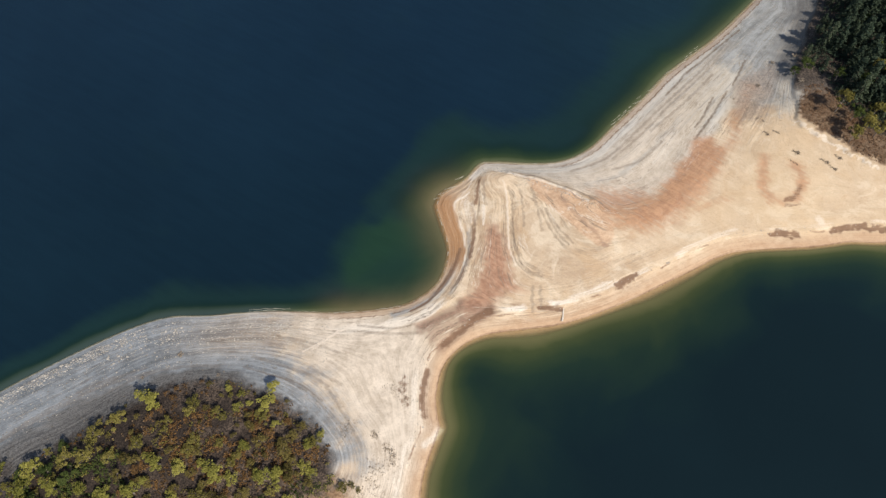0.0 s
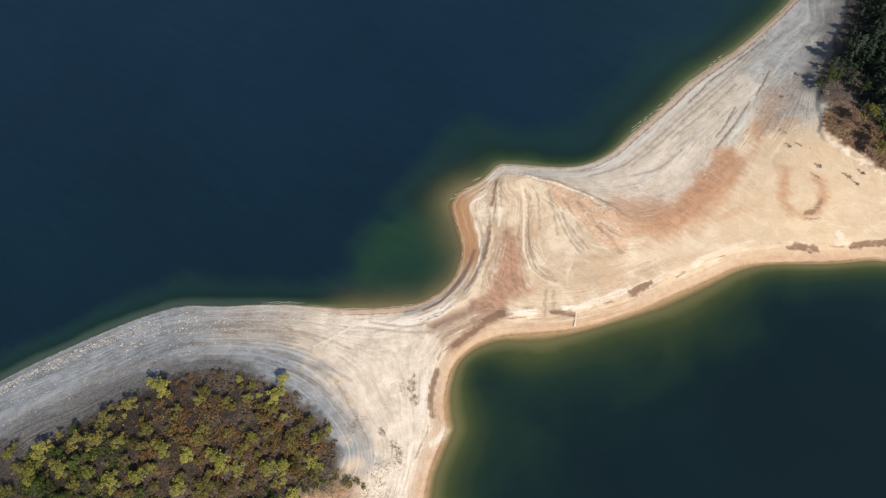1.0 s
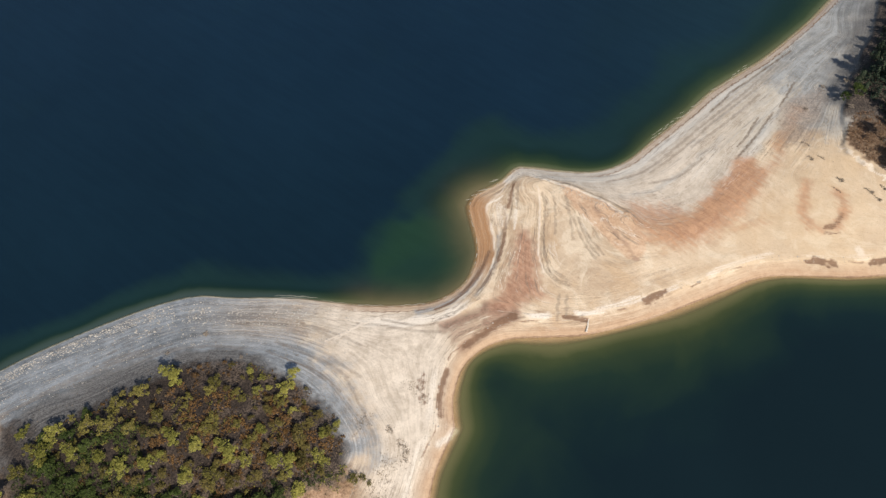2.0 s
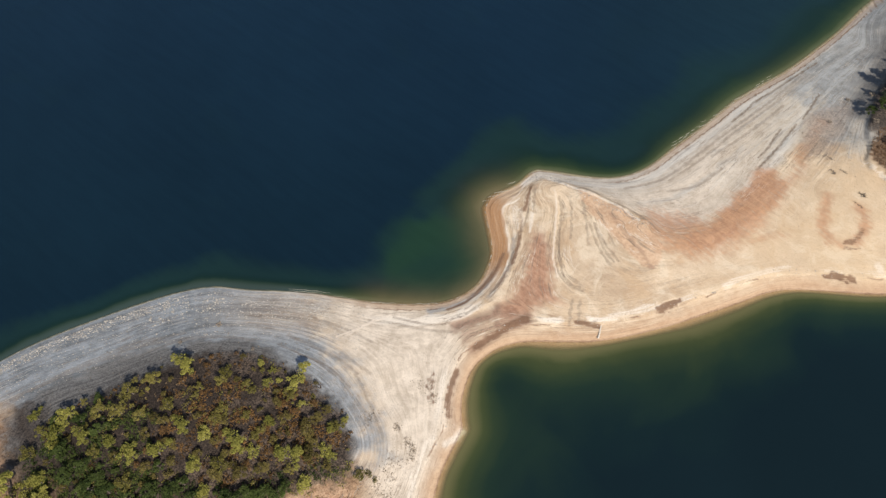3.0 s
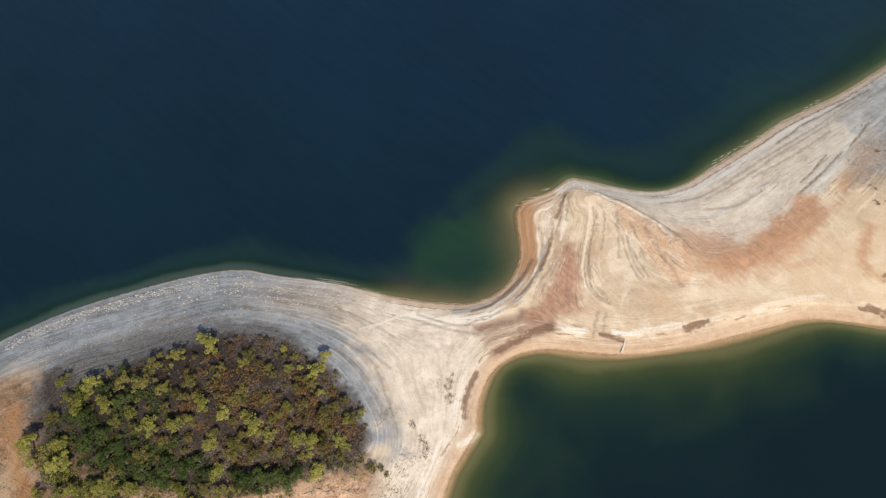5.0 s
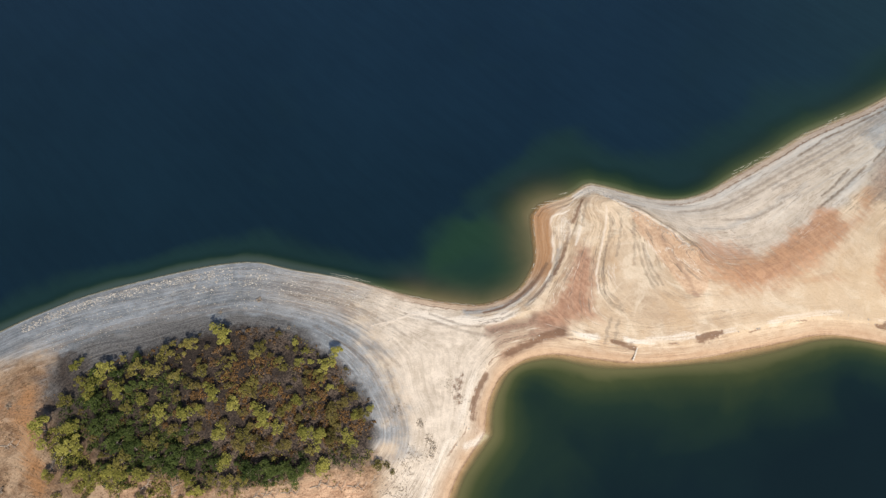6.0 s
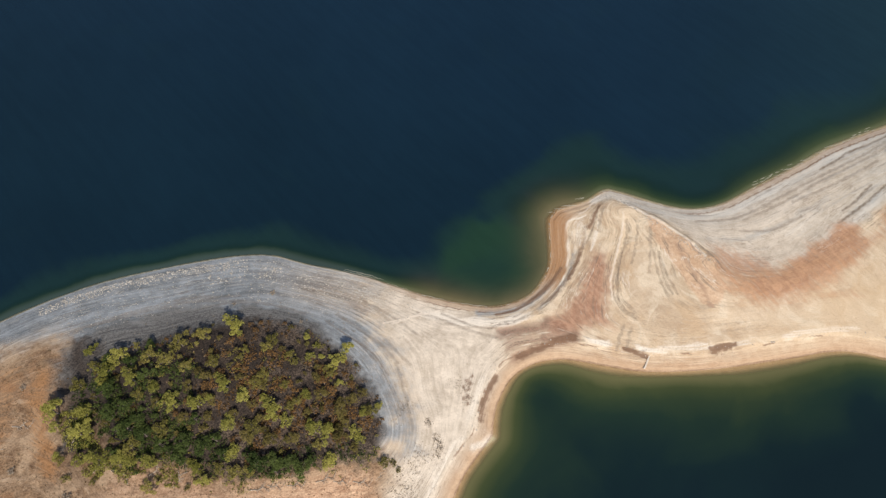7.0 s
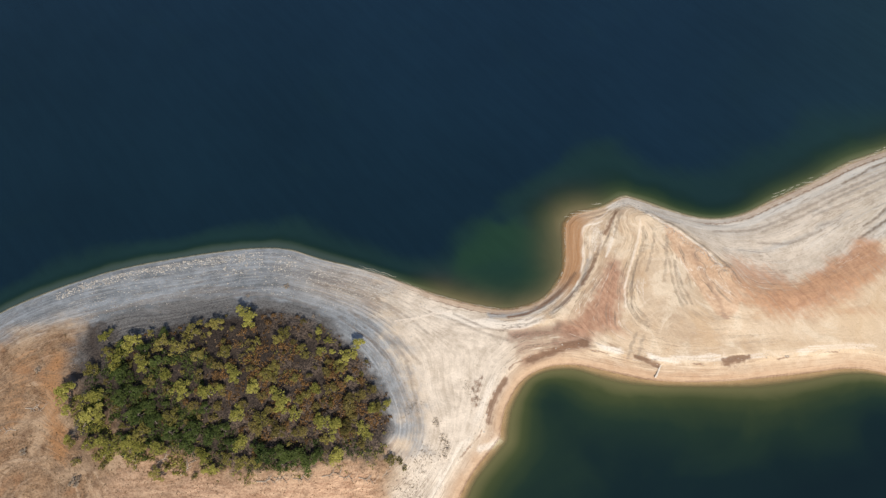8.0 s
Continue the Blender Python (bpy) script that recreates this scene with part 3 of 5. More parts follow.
SOFT_LEDGES = [[(23.5, 117.7), (24, 112.6), (24, 104.6)],
               [(27, 117.9), (28.1, 112.9), (29, 106.9), (29.3, 103.1)],
               [(12.6, 121.7), (12.4, 116.9), (13, 112.8)],
               [(-95.6, 52.6), (-89.9, 55.5), (-84.2, 58.3), (-79.7, 60)],
               [(-94, 49.8), (-89.6, 51.6), (-85.7, 54.4), (-80.1, 57.4), (-75.4, 58.8)],
               [(-113.4, 39.8), (-107.2, 44.5), (-100.7, 48.8), (-94.9, 51.5)],
               [(-36.2, 60), (-31, 57.6), (-27, 55.7)],
               [(-30.4, 71.2), (-23.8, 71.4), (-15.1, 70.5), (-7.1, 70.8)],
               [(-48.3, 70.7), (-41.2, 68.1), (-34.8, 65)],
               # no ledge: the crest's shaded side, drawn in as a dark line
               [(24, 124), (31, 121.6), (44, 115.2), (50, 110)],
               [(25.4, 84.8), (25, 77.1)]]
SOFT_LEDGES += [[(27.7, 84.8), (27.6, 79.1)],
                [(99.5, 180.2), (88, 167), (75, 154), (62, 140.4), (51.5, 130.4), (40, 125.4)],
                [(100, 178.9), (89, 166), (76, 152.8), (63.2, 139), (54, 130.4)],
                [(-119.2, 35.5), (-113.3, 40.4), (-103.7, 48.3), (-93.1, 55.2), (-82.5, 58.8)],
                [(-105.7, 45.9), (-95.2, 52.6), (-83.2, 57.1), (-70.5, 60), (-60.1, 60.2)],
                [(-64.1, 67.9), (-50.5, 69.1), (-39.8, 68.5), (-28.2, 64.7)],
                [(-30.9, 54.9), (-25.3, 47), (-20.7, 39.2)],
                [(-51.2, 63.2), (-43.3, 60.7), (-35.4, 58), (-30.5, 54.8)],
                [(67.4, 141.3), (80.4, 153.2), (92.2, 165.6)]]
SOFT_LEDGES += [[(52.7, 125.7), (62.1, 129), (70.4, 136.8)]]


def nearest(lines, X, Y):
    """Distance to the nearest of several lines, no more than 9 m."""
    best = np.full(X.shape, 9.0)
    for line in lines:
        np.minimum(best, close_to(smooth_line(line, 2), X, Y, 9.0), out=best)
    return best


# ------------------------------------------------------------------ ground and water
xs, ys = spread(-150, 168, 0.42, 2500), spread(-16, 210, 0.42, 2500)
GX, GY = (a.astype(np.float32) for a in np.meshgrid(xs, ys))
GZ, LEVEL, SHORE_D = land(GX, GY)
NORTH_D, SOUTH_D = far_from(NORTH, GX, GY), far_from(SOUTH, GX, GY)
wob, small = rough(GX, GY, 9, 21), rough(GX, GY, 3, 22)
on_land = ramp(SHORE_D, -0.3, 0.3)
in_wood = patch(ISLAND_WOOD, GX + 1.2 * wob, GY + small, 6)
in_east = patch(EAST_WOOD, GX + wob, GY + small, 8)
above_brink = patch(EAST_BRINK, GX + 0.8 * rough(GX, GY, 17, 23), GY + 0.6 * wob + 0.15 * small, 1.3)

# grey shingle: the island's northern slope, a belt round its wood, and the northern face of the spit
island_grey = patch(smooth_line([(-158, 18), (-160, 40), (-120, 70), (-60, 95), (-46, 80), (-42, 68), (-35, 57), (-26, 46), (-21.5, 35), (-30, 30), (-60, 40), (-100, 30), (-114, 24),
                                 (-119, 33), (-130, 28), (-141, 16), (-150, 4)], 3, True), GX + 3 * wob + small, GY + small, 15)
north_grey = patch(smooth_line([(4, 129), (15, 127), (31, 122), (44, 116), (54, 111.5), (69, 119.5), (85, 137), (98, 151), (108, 150), (115, 145),
                                (121, 160), (130, 180), (150, 225), (100, 215), (40, 150), (14, 140)], 3, True), GX + 1.5 * wob, GY, 4)
ashen = patch(smooth_line([(94, 180), (99, 165), (104, 152), (112, 147), (118, 160), (128, 182), (150, 225), (125, 225)], 3, True), GX + 3 * wob + 1.5 * small, GY + 2 * small, 26)
shore_grey = 0.3 * ramp(np.abs(NORTH_D - 6.0 - 0.5 * wob), 1.5, 0.5) * ramp(GX, 25, 40) * ramp(rough(GX, GY, 22, 31), -0.6, 0.2)
lilac = np.maximum(0.8 * streak([(5, 97), (2.5, 90.5), (-1, 84), (-6, 80), (-14, 76.6)], GX + 0.3 * small, GY, 1.3), 0.55 * streak([(7.6, 104), (7.4, 96), (5.5, 90), (2, 83)], GX + 0.3 * small, GY, 0.9))
bands = np.maximum.reduce([0.5 * streak([(112, 178), (103, 167), (94, 154), (84, 142)], GX + wob, GY + 0.5 * small, 1.6), 0.4 * streak([(95, 172), (82, 158), (68, 143)], GX + wob, GY + 0.5 * small, 1.5),
                           0.4 * streak([(78, 146), (66, 133), (54, 123), (44, 120)], GX + wob, GY + 0.5 * small, 1.8)])
grey = np.maximum.reduce([bands, 0.5 * patch(smooth_line([(103, 149), (113.5, 146), (118.5, 157), (117, 168), (107, 164)], 3, True), GX + wob, GY + small, 7), island_grey * (1 - 0.45 * ramp(GX, -85, -52) * ramp(NORTH_D, 18, 9)), shore_grey, lilac, north_grey * (0.22 + 0.12 * ramp(GX, 60, 95) + 0.22 * ramp(NORTH_D, 10, 3)), 0.85 * ashen])
chalk = np.maximum.reduce([0.85 * north_grey, patch(smooth_line([(-45, 80), (-12, 76), (-4, 70), (-3, 45), (-10, 20), (-24, 15), (-22, 40), (-40, 66)], 3, True), GX, GY, 12)])
red = np.maximum.reduce([
    streak([(84, 134), (79.5, 127), (73.6, 120), (69.6, 114.7), (65.8, 110.4), (60, 108)], GX + 0.8 * wob, GY + 0.5 * small, 4.6),
    0.75 * streak([(87.3, 132), (84.2, 126), (79.8, 121.5), (74.9, 116)], GX + 0.8 * wob, GY, 3.6),
    0.62 * patch(smooth_line([(45, 117.5), (56, 119), (67, 117), (74, 122), (82, 132), (90, 135), (86, 124), (80, 114), (69, 105), (58, 101.5), (47.5, 106.5)], 3, True), GX + wob, GY + small, 9),
    0.9 * streak([(81, 129), (77, 124), (73, 119.5)], GX + 0.5 * small, GY + 0.4 * wob, 2.0),
    0.4 * streak([(76, 110), (81.2, 112.9), (87.3, 114.1)], GX + small, GY + 0.5 * wob, 2.2)])
red = np.maximum.reduce([red,
    0.5 * streak([(88.1, 131.6), (92.3, 136.2), (96.8, 147.8), (103.2, 158.9)], GX + wob, GY, 3.2),
    0.75 * patch(smooth_line([(13.3, 106), (18, 102.2), (19.5, 94.8), (20.3, 87.5), (23, 83.7), (17.8, 82.4), (13.1, 78), (5.9, 74.7), (4.2, 78.5), (9, 86.8), (11.2, 96.1)], 3, True), GX + 0.8 * small, GY + 0.6 * wob, 8.0),
    0.58 * streak([(100.6, 128.2), (98.9, 122.8), (97.9, 117.6), (99.4, 114.1)], GX + 0.6 * small, GY + 0.4 * wob, 2.4),
    0.5 * streak([(99.4, 114.1), (103, 112.6), (107.5, 114.3)], GX + 0.4 * wob, GY + 0.6 * small, 2.0),
    0.62 * streak([(107.5, 114.3), (110, 118.5), (110.5, 122.6), (109, 125.6)], GX + 0.6 * small, GY + 0.4 * wob, 2.4)])
# peach-coloured gravel below the crest, dark clay at the neck, and mauve soil under the eastern wood
gravel = patch(smooth_line([(25.3, 122), (36.5, 117.5), (44.8, 112), (51.1, 104.5), (48.2, 97.7), (42.5, 100.1), (37.8, 105.6), (31.2, 112.1), (27, 117.9)], 3, True), GX, GY, 2.5)
clay = np.maximum.reduce([0.5 * patch(smooth_line([(-5.6, 72.7), (-2.6, 75.4), (5.1, 79.4), (13.1, 79.1), (8.5, 74.1), (5.4, 71.7), (2.5, 68.7), (-0.2, 66.9), (-3.7, 67.3)], 2, True), GX + 0.5 * small, GY + 0.3 * wob, 3.0),
                          0.85 * streak([(-5.6, 72.4), (-2, 74), (2.5, 76)], GX + 0.6 * small, GY + 0.5 * small, 2.3), streak([(13.1, 77.6), (8.5, 74.6), (5.2, 71.6), (1.7, 69), (-0.5, 67)], GX, GY + 0.25 * small, 1.9),
                          0.75 * streak([(6, 74), (4, 76.5), (5, 80)], GX + 0.5 * small, GY, 1.6)])
clay = np.maximum(clay, 0.4 * streak([(35.5, 114.4), (39.6, 108.6), (44.3, 103.1), (47.7, 97.6)], GX + 0.4 * small, GY, 0.8))
mauve = patch(smooth_line([(98.2, 160.2), (106.1, 165.2), (114.2, 168.2), (109.1, 155.7), (102.6, 144.8), (97.3, 143.3), (96.2, 150.1)], 3, True), GX + wob, GY + small, 7)
north_line = ramp(GX, -48, -25)
wet = np.maximum(0.25 * ramp(SOUTH_D + 0.4 * wob, 4.6, 3.9) + 0.7 * ramp(SOUTH_D + 0.4 * wob, 4.4, 0.6), 0.95 * ramp(NORTH_D + 0.3 * wob, 5.0, 4.2) * streak([(-2, 114), (3, 104), (4, 97)], GX, GY, 8))
wet = np.maximum(wet, 0.6 * ramp(NORTH_D + 0.2 * small, 1.9, 1.3) * north_line * (1 - ramp(GX, 4, 10) * (0.35 + 0.65 * ramp(GX, 52, 40))))
wet *= 1 - 0.85 * streak([(-0.6, 44.2), (-2.2, 42.3), (-4.8, 40.3)], GX, GY + 0.3 * small, 1.3)
pale = np.maximum.reduce([
    0.85 * streak([(-0.6, 44.2), (-2.2, 42.3), (-4.8, 40.3)], GX, GY + 0.3 * small, 1.2),
    ramp(np.abs(SOUTH_D - 6.0 - 0.6 * wob), 1.6, 0.4) * (0.5 + 0.35 * ramp(GX, -2, 3) * ramp(GX, 40, 30)) * ramp(rough(GX, GY, 25, 33), -0.7, 0.4),
    0.5 * streak([(6.5, 117), (6.5, 112), (8, 107)], GX + 0.5 * small, GY, 2.0),
    streak([(113, 107), (113.5, 106)], GX, GY, 1.3),
    0.8 * streak([(9, 123.5), (14, 127), (19, 126)], GX, GY, 1.6),
    0.75 * ramp(np.abs(NORTH_D - 3.2 - 0.25 * wob), 1.5, 0.6) * ramp(GX, 14, 24),
    0.85 * ramp(np.abs(NORTH_D - 5.2 - 0.5 * wob), 2.2, 0.6) * ramp(GX, -40, -20) * ramp(GX, 4, -4),
    0.75 * streak([(102.6, 182), (101, 172.9), (97, 160), (89.8, 146), (82.9, 136.3)], GX + 0.5 * small, GY, 1.3)])
pale = np.maximum.reduce([pale,
    0.5 * streak([(100, 174), (94, 160), (86, 147)], GX + wob, GY + small, 4.0),
    0.45 * streak([(76, 138), (66, 130), (56, 125)], GX + wob, GY + small, 3.0),
    0.8 * streak([(-2.5, 46.5), (-2.2, 43)], GX, GY, 1.3),
    0.9 * ramp(np.abs(NORTH_D - 4.7 - 0.2 * wob), 0.4, 0.15) * streak([(2, 115), (6, 104), (5, 94)], GX, GY, 8),
    0.55 * streak([(13.9, 103), (13.5, 92), (14.6, 86), (17, 83)], GX, GY, 0.35),
    0.9 * streak([(113, 142.3), (117.1, 137.3), (120, 134.9), (124.4, 130.9), (134, 123.4)], GX + 0.6 * small, GY + 0.4 * small, 0.5),
    0.35 * patch(smooth_line([(6.3, 113.4), (8.8, 114), (10.3, 110.6), (9.9, 105.6), (7.4, 104.5), (5.3, 107.3), (4.8, 110.3)], 2, True), GX, GY + 0.3 * small, 1.2)])
pale = np.maximum.reduce([pale,
    0.5 * streak([(12.3, 112.2), (12, 105.8)], GX, GY, 0.9),
    0.8 * streak([(14.7, 126.1), (22.6, 123.3), (29.6, 120.8), (36.5, 118.1), (40.7, 115.3), (44, 113.1)], GX, GY + 0.25 * small, 0.5),
    0.6 * ramp(NORTH_D + 0.2 * wob, 2.7, 2.1) * ramp(GX, -40, -55)])
hollow = [streak([(50.2, 85.3), (52.4, 86.3), (55.5, 88.6)], GX + 0.9 * small, GY + 0.5 * wob, 1.05), streak([(97.5, 102.3), (101, 102.9), (106.5, 102.1)], GX + 0.6 * small, GY + 0.5 * small, 0.95), streak([(27, 78.3), (33.4, 78.1)], GX, GY + 0.2 * small, 0.8),
          streak([(116.5, 103.6), (124, 105), (137, 103.4)], GX + 0.5 * small, GY + 0.6 * small, 0.95)]
damp_shade = np.maximum.reduce(hollow + [
    0.8 * streak([(-4.4, 60), (-5.6, 53), (-4.9, 47.5)], GX + 0.3 * small, GY, 0.9),
    streak([(13.1, 77.6), (8.5, 74.8), (5.2, 71.8), (1.7, 69), (0, 67.3)], GX, GY + 0.35 * small, 1.15),
    # broken dark line along the beach scarp, painted as its shade
    0.65 * ramp(np.abs(SOUTH_D - 4.5 - 0.3 * wob), 0.4, 0.1) * ramp(rough(GX, GY, 12, 30), 0.0, 0.5),
    0.55 * ramp(np.abs(SHORE_D - 0.1), 0.45, 0.15) * ramp(GX, -60, -40) * (1 - streak([(-2, 117), (1, 104)], GX, GY, 9)),
    0.7 * ramp(np.abs(NORTH_D - 1.75 - 0.2 * small), 0.4, 0.15) * north_line * ramp(np.abs(GX - 14), 12, 30),
    0.6 * streak([(104, 113.2), (107.5, 114.8), (109.6, 118.4)], GX + 0.3 * small, GY + 0.6 * small, 1.1),
    0.5 * streak([(103.6, 111.6), (108.3, 111.9)], GX, GY + 0.4 * small, 0.5),
    0.75 * streak([(11.1, 121.6), (10.3, 117.8), (9.9, 113.2)], GX + 0.2 * small, GY, 0.7)])
damp_shade = np.maximum.reduce([damp_shade,
    0.8 * streak([(9.1, 104), (8.5, 97.8), (7.5, 94.5)], GX + 0.2 * small, GY, 0.7),
    0.75 * streak([(4.9, 97.6), (3, 91.8), (0, 86.1), (-4.5, 80.5), (-9.1, 77.6)], GX, GY, 0.7),
    0.45 * streak([(8.1, 95.9), (5.8, 90.2), (3.2, 85.5), (-0.6, 81.6), (-4.4, 77.9)], GX + 0.3 * small, GY, 0.6),
    # faint dark line for the shaded north side of the crest
    0.3 * streak([(24, 124), (31, 121.6), (44, 115.2), (50, 110)], GX, GY + 0.3 * small, 0.5),
    0.5 * streak([(-11, 58), (-10, 50)], GX + small, GY, 1.0),
    0.45 * streak([(8.5, 113), (9.4, 104), (8, 96), (4.5, 86)], GX + 0.4 * small, GY, 0.8),
    0.6 * streak([(-106.6, 18), (-103.4, 11), (-99.8, 4.5)], GX + 0.3 * small, GY, 0.55)])
damp_shade = np.maximum.reduce([damp_shade,
    0.6 * streak([(-104.8, 18), (-101.6, 11.4), (-98, 5)], GX + 0.3 * small, GY, 0.55)])
field = patch(smooth_line([(-150, 5), (-139, 19), (-129, 28), (-117, 33), (-106, 30), (-98, 24), (-92, 16), (-84, 14), (-60, 17), (-36, 28), (-27, 32), (-22, 27),
                           (-24, 8), (-40, -20), (-90, -50), (-140, -30)], 3, True), GX + 1.5 * wob, GY + 1.5 * small, 8)
rust = np.maximum.reduce([0.72 * ramp(NORTH_D + 0.3 * wob, 5.0, 4.2) * streak([(-2, 114), (3, 104), (4, 97)], GX, GY, 7), streak([(-118, 22), (-114.5, 15), (-109, 8.5), (-102, 2)], GX + wob, GY, 3.0) * 0.7, 0.4 * streak([(-127, 20), (-118, 3)], GX + wob, GY, 4)])
pink = patch(smooth_line([(-86, 6), (-72, 9.5), (-60, 11), (-48, 16), (-36, 22.5), (-26, 24), (-24, 12), (-32, -2), (-58, -10), (-84, -8)], 3, True), GX + wob, GY + small, 8)
pink *= 0.95 * (0.55 + 0.45 * ramp(GX, -78, -60))
brush_bed = ramp(far_from(EAST_BRINK, GX, GY, True) + 0.8 * wob + 0.6 * small, 0.9, 2.6) * above_brink * ramp(GY + 2 * small, 162, 150)
dry = np.maximum(field, brush_bed)
# shade cast beyond the wood's northern and western edges, painted on with dark soil
shade_fringe = patch(ISLAND_WOOD, GX + 1.5 * wob, GY + 1.5 * small, 9) * ramp(GY - 0.35 * GX, 40, 55) * 0.7
shade_fringe = np.maximum(shade_fringe, 0.9 * streak([(-112, 31), (-107, 24), (-102.5, 16.5), (-97.5, 9.5)], GX + 2 * wob, GY + small, 6.0))
# dark soil and painted tree shade along the woods' edges, over the upper shingle
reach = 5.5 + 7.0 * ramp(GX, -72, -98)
soil_shade = ramp(far_from(ISLAND_WOOD, GX, GY, True) + 1.2 * wob + 0.6 * small, reach, 0.5 * reach - 1.5) * ramp(GY - 0.30 * GX, 46, 58) * ramp(GX, -44, -58)
soil_shade = np.maximum(soil_shade, 0.8 * ramp(far_from(EAST_WOOD, GX, GY, True) + 1.5 * wob, 12, 2) * ramp(GY, 146, 156))
# the bank shaded by the eastern trees, painted dark
soil_shade = np.maximum(soil_shade, 0.9 * above_brink * ramp(GY, 150, 160))
soil_shade = np.maximum(soil_shade, 0.7 * patch(smooth_line([(-117.6, 26.9), (-113.1, 26.8), (-108.8, 21.8), (-108.2, 17.1), (-113, 20.2)], 2, True), GX + wob, GY + small, 4))
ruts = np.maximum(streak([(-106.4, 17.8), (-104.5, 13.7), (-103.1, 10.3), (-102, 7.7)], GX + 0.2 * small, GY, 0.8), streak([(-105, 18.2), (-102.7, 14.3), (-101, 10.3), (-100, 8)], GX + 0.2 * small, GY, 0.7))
soil_shade = np.maximum(soil_shade, 0.95 * ruts)
GZ -= 0.12 * ruts
GZ -= 0.2 * np.maximum.reduce(hollow)
GZ += 0.30 * ramp(SOUTH_D + 0.3 * wob, 4.2, 4.8) * ramp(SHORE_D, 1, 4) * ramp(SOUTH_D, 12, 5) + 0.9 * above_brink
GZ += 0.3 * (1 + 0.6 * small) * streak([(20.5, 124.2), (29.2, 121.6), (37.7, 117.6), (46, 113)], GX, GY, 1.0)
slope = np.hypot(*np.gradient(LEVEL, ys, xs))
calm = np.maximum(patch(smooth_line([(22, 80), (30, 90), (40, 97), (55, 103), (80, 113), (96, 128), (112, 146), (150, 124), (150, 100), (110, 100), (85, 98), (50, 82)], 3, True), GX + 2 * wob, GY, 10),
                  patch(smooth_line([(-42, 70), (-26, 74), (-8, 71), (-6, 60), (-5, 45), (-10, 30), (-19, 32), (-26, 48), (-33, 58)], 3, True), GX + 2 * wob, GY, 9))
marked = ramp(slope, 0.010, 0.055) * (1 - calm * (0.62 + 0.28 * ramp(GX, 55, 85) + 0.12 * ramp(GX, 0, -10))) * (1 - 0.42 * north_grey) * (1 - 0.35 * island_grey) * ramp(SHORE_D, 0.3, 1.5)
marked *= 1 - 0.75 * patch(smooth_line([(52, 104), (62, 113), (74, 124), (84, 136), (96, 140), (98, 128), (88, 116), (74, 104), (60, 97)], 3, True), GX, GY, 8)
# wave-cut benches along the old waterlines, and the ledges, as relief
ledge_dark, ledge_soft, ledge_pale = nearest(DARK_LEDGES, GX + 0.2 * small, GY), nearest(SOFT_LEDGES, GX + 0.3 * small, GY), nearest(PALE_LEDGES, GX + 0.15 * small, GY)
GZ += 0.030 * marked * np.sin(2 * math.pi * (LEVEL + 0.03 * wob) / 0.24) * (0.7 + 0.3 * rough(GX, GY, 30, 41))
GZ += 0.05 * np.exp(-(ledge_pale / 0.5) ** 2) - 0.07 * np.exp(-(ledge_dark / 0.5) ** 2) - 0.04 * np.exp(-(ledge_soft / 0.5) ** 2)
ground = sheet("ground", xs, ys, GZ, GROUND, level=LEVEL + 0.012 * wob, grey=grey * on_land, red=red, wet=wet, pale=pale, damp_shade=damp_shade, dry=dry, rust=rust, pink=pink, marked=marked, soil_shade=soil_shade,
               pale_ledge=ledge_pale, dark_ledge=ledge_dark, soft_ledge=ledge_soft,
               # last term of the wood floor: tree shade painted on the eastern bank
               chalk=chalk, gravel=gravel, clay=clay, mauve=mauve, litter_shade=np.maximum.reduce([in_wood, in_east, shade_fringe, 0.5 * brush_bed, 0.85 * above_brink * ramp(GY + small, 150, 158)]))
tagged(ground, "bare banded lake shore of sand, clay and shingle", "ground", kind="structure")

wx, wy = spread(-240, 180, 1.0, 2500), spread(-20, 260, 1.0, 2500)
WX, WY = np.meshgrid(wx, wy)
WD = far_from(SHORE, WX, WY, True)
WET_SIDE = ~within(SHORE, WX, WY)
open_lake = ramp(far_from(SOUTH, WX, WY) - far_from(NORTH, WX, WY), -6, 12)
# a fan of green silt in the western bay, and brown silt stirred up off the points
plume = patch(smooth_line([(-32, 93), (-28.5, 105), (-18, 107.5), (-8, 112), (1, 108), (3, 92), (-6, 82), (-26, 83)], 3, True), WX + 1.5 * rough(WX, WY, 20, 4), WY + rough(WX, WY, 8, 5), 8)
silt = np.maximum(0.95 * np.exp(-np.maximum(WD, 0) / 7.0) * streak([(0, 119), (-3, 113), (0, 103)], WX, WY, 9), 0.8 * np.exp(-np.maximum(WD, 0) / 4.0) * streak([(0, 100), (-1, 90), (-10, 81), (-28, 79)], WX, WY, 7))
silt = np.maximum(silt, np.exp(-np.maximum(WD, 0) / 3.2) * 0.25 * streak([(60, 145), (85, 172), (100, 187)], WX, WY, 12))
water = sheet("water", wx, wy, np.zeros(WX.shape), WATER, keep=WET_SIDE | (WD < 2.5), depth=np.where(WET_SIDE, depth_of(WX, WY, WD), -0.15 * WD),
              lake=open_lake, stony=ramp(WX, -35, -55), plume=0.9 * plume, silt=silt)
tagged(water, "deep blue-green lake water, paler over the shallows", "water", kind="structure")


def ground_at(x, y):
    """Height of the ground sheet at a place."""
    i, j = np.searchsorted(xs, x) - 1, np.searchsorted(ys, y) - 1
    u, v = (x - xs[i]) / (xs[i + 1] - xs[i]), (y - ys[j]) / (ys[j + 1] - ys[j])
    return float((GZ[j, i] * (1 - u) + GZ[j, i + 1] * u) * (1 - v) + (GZ[j + 1, i] * (1 - u) + GZ[j + 1, i + 1] * u) * v)


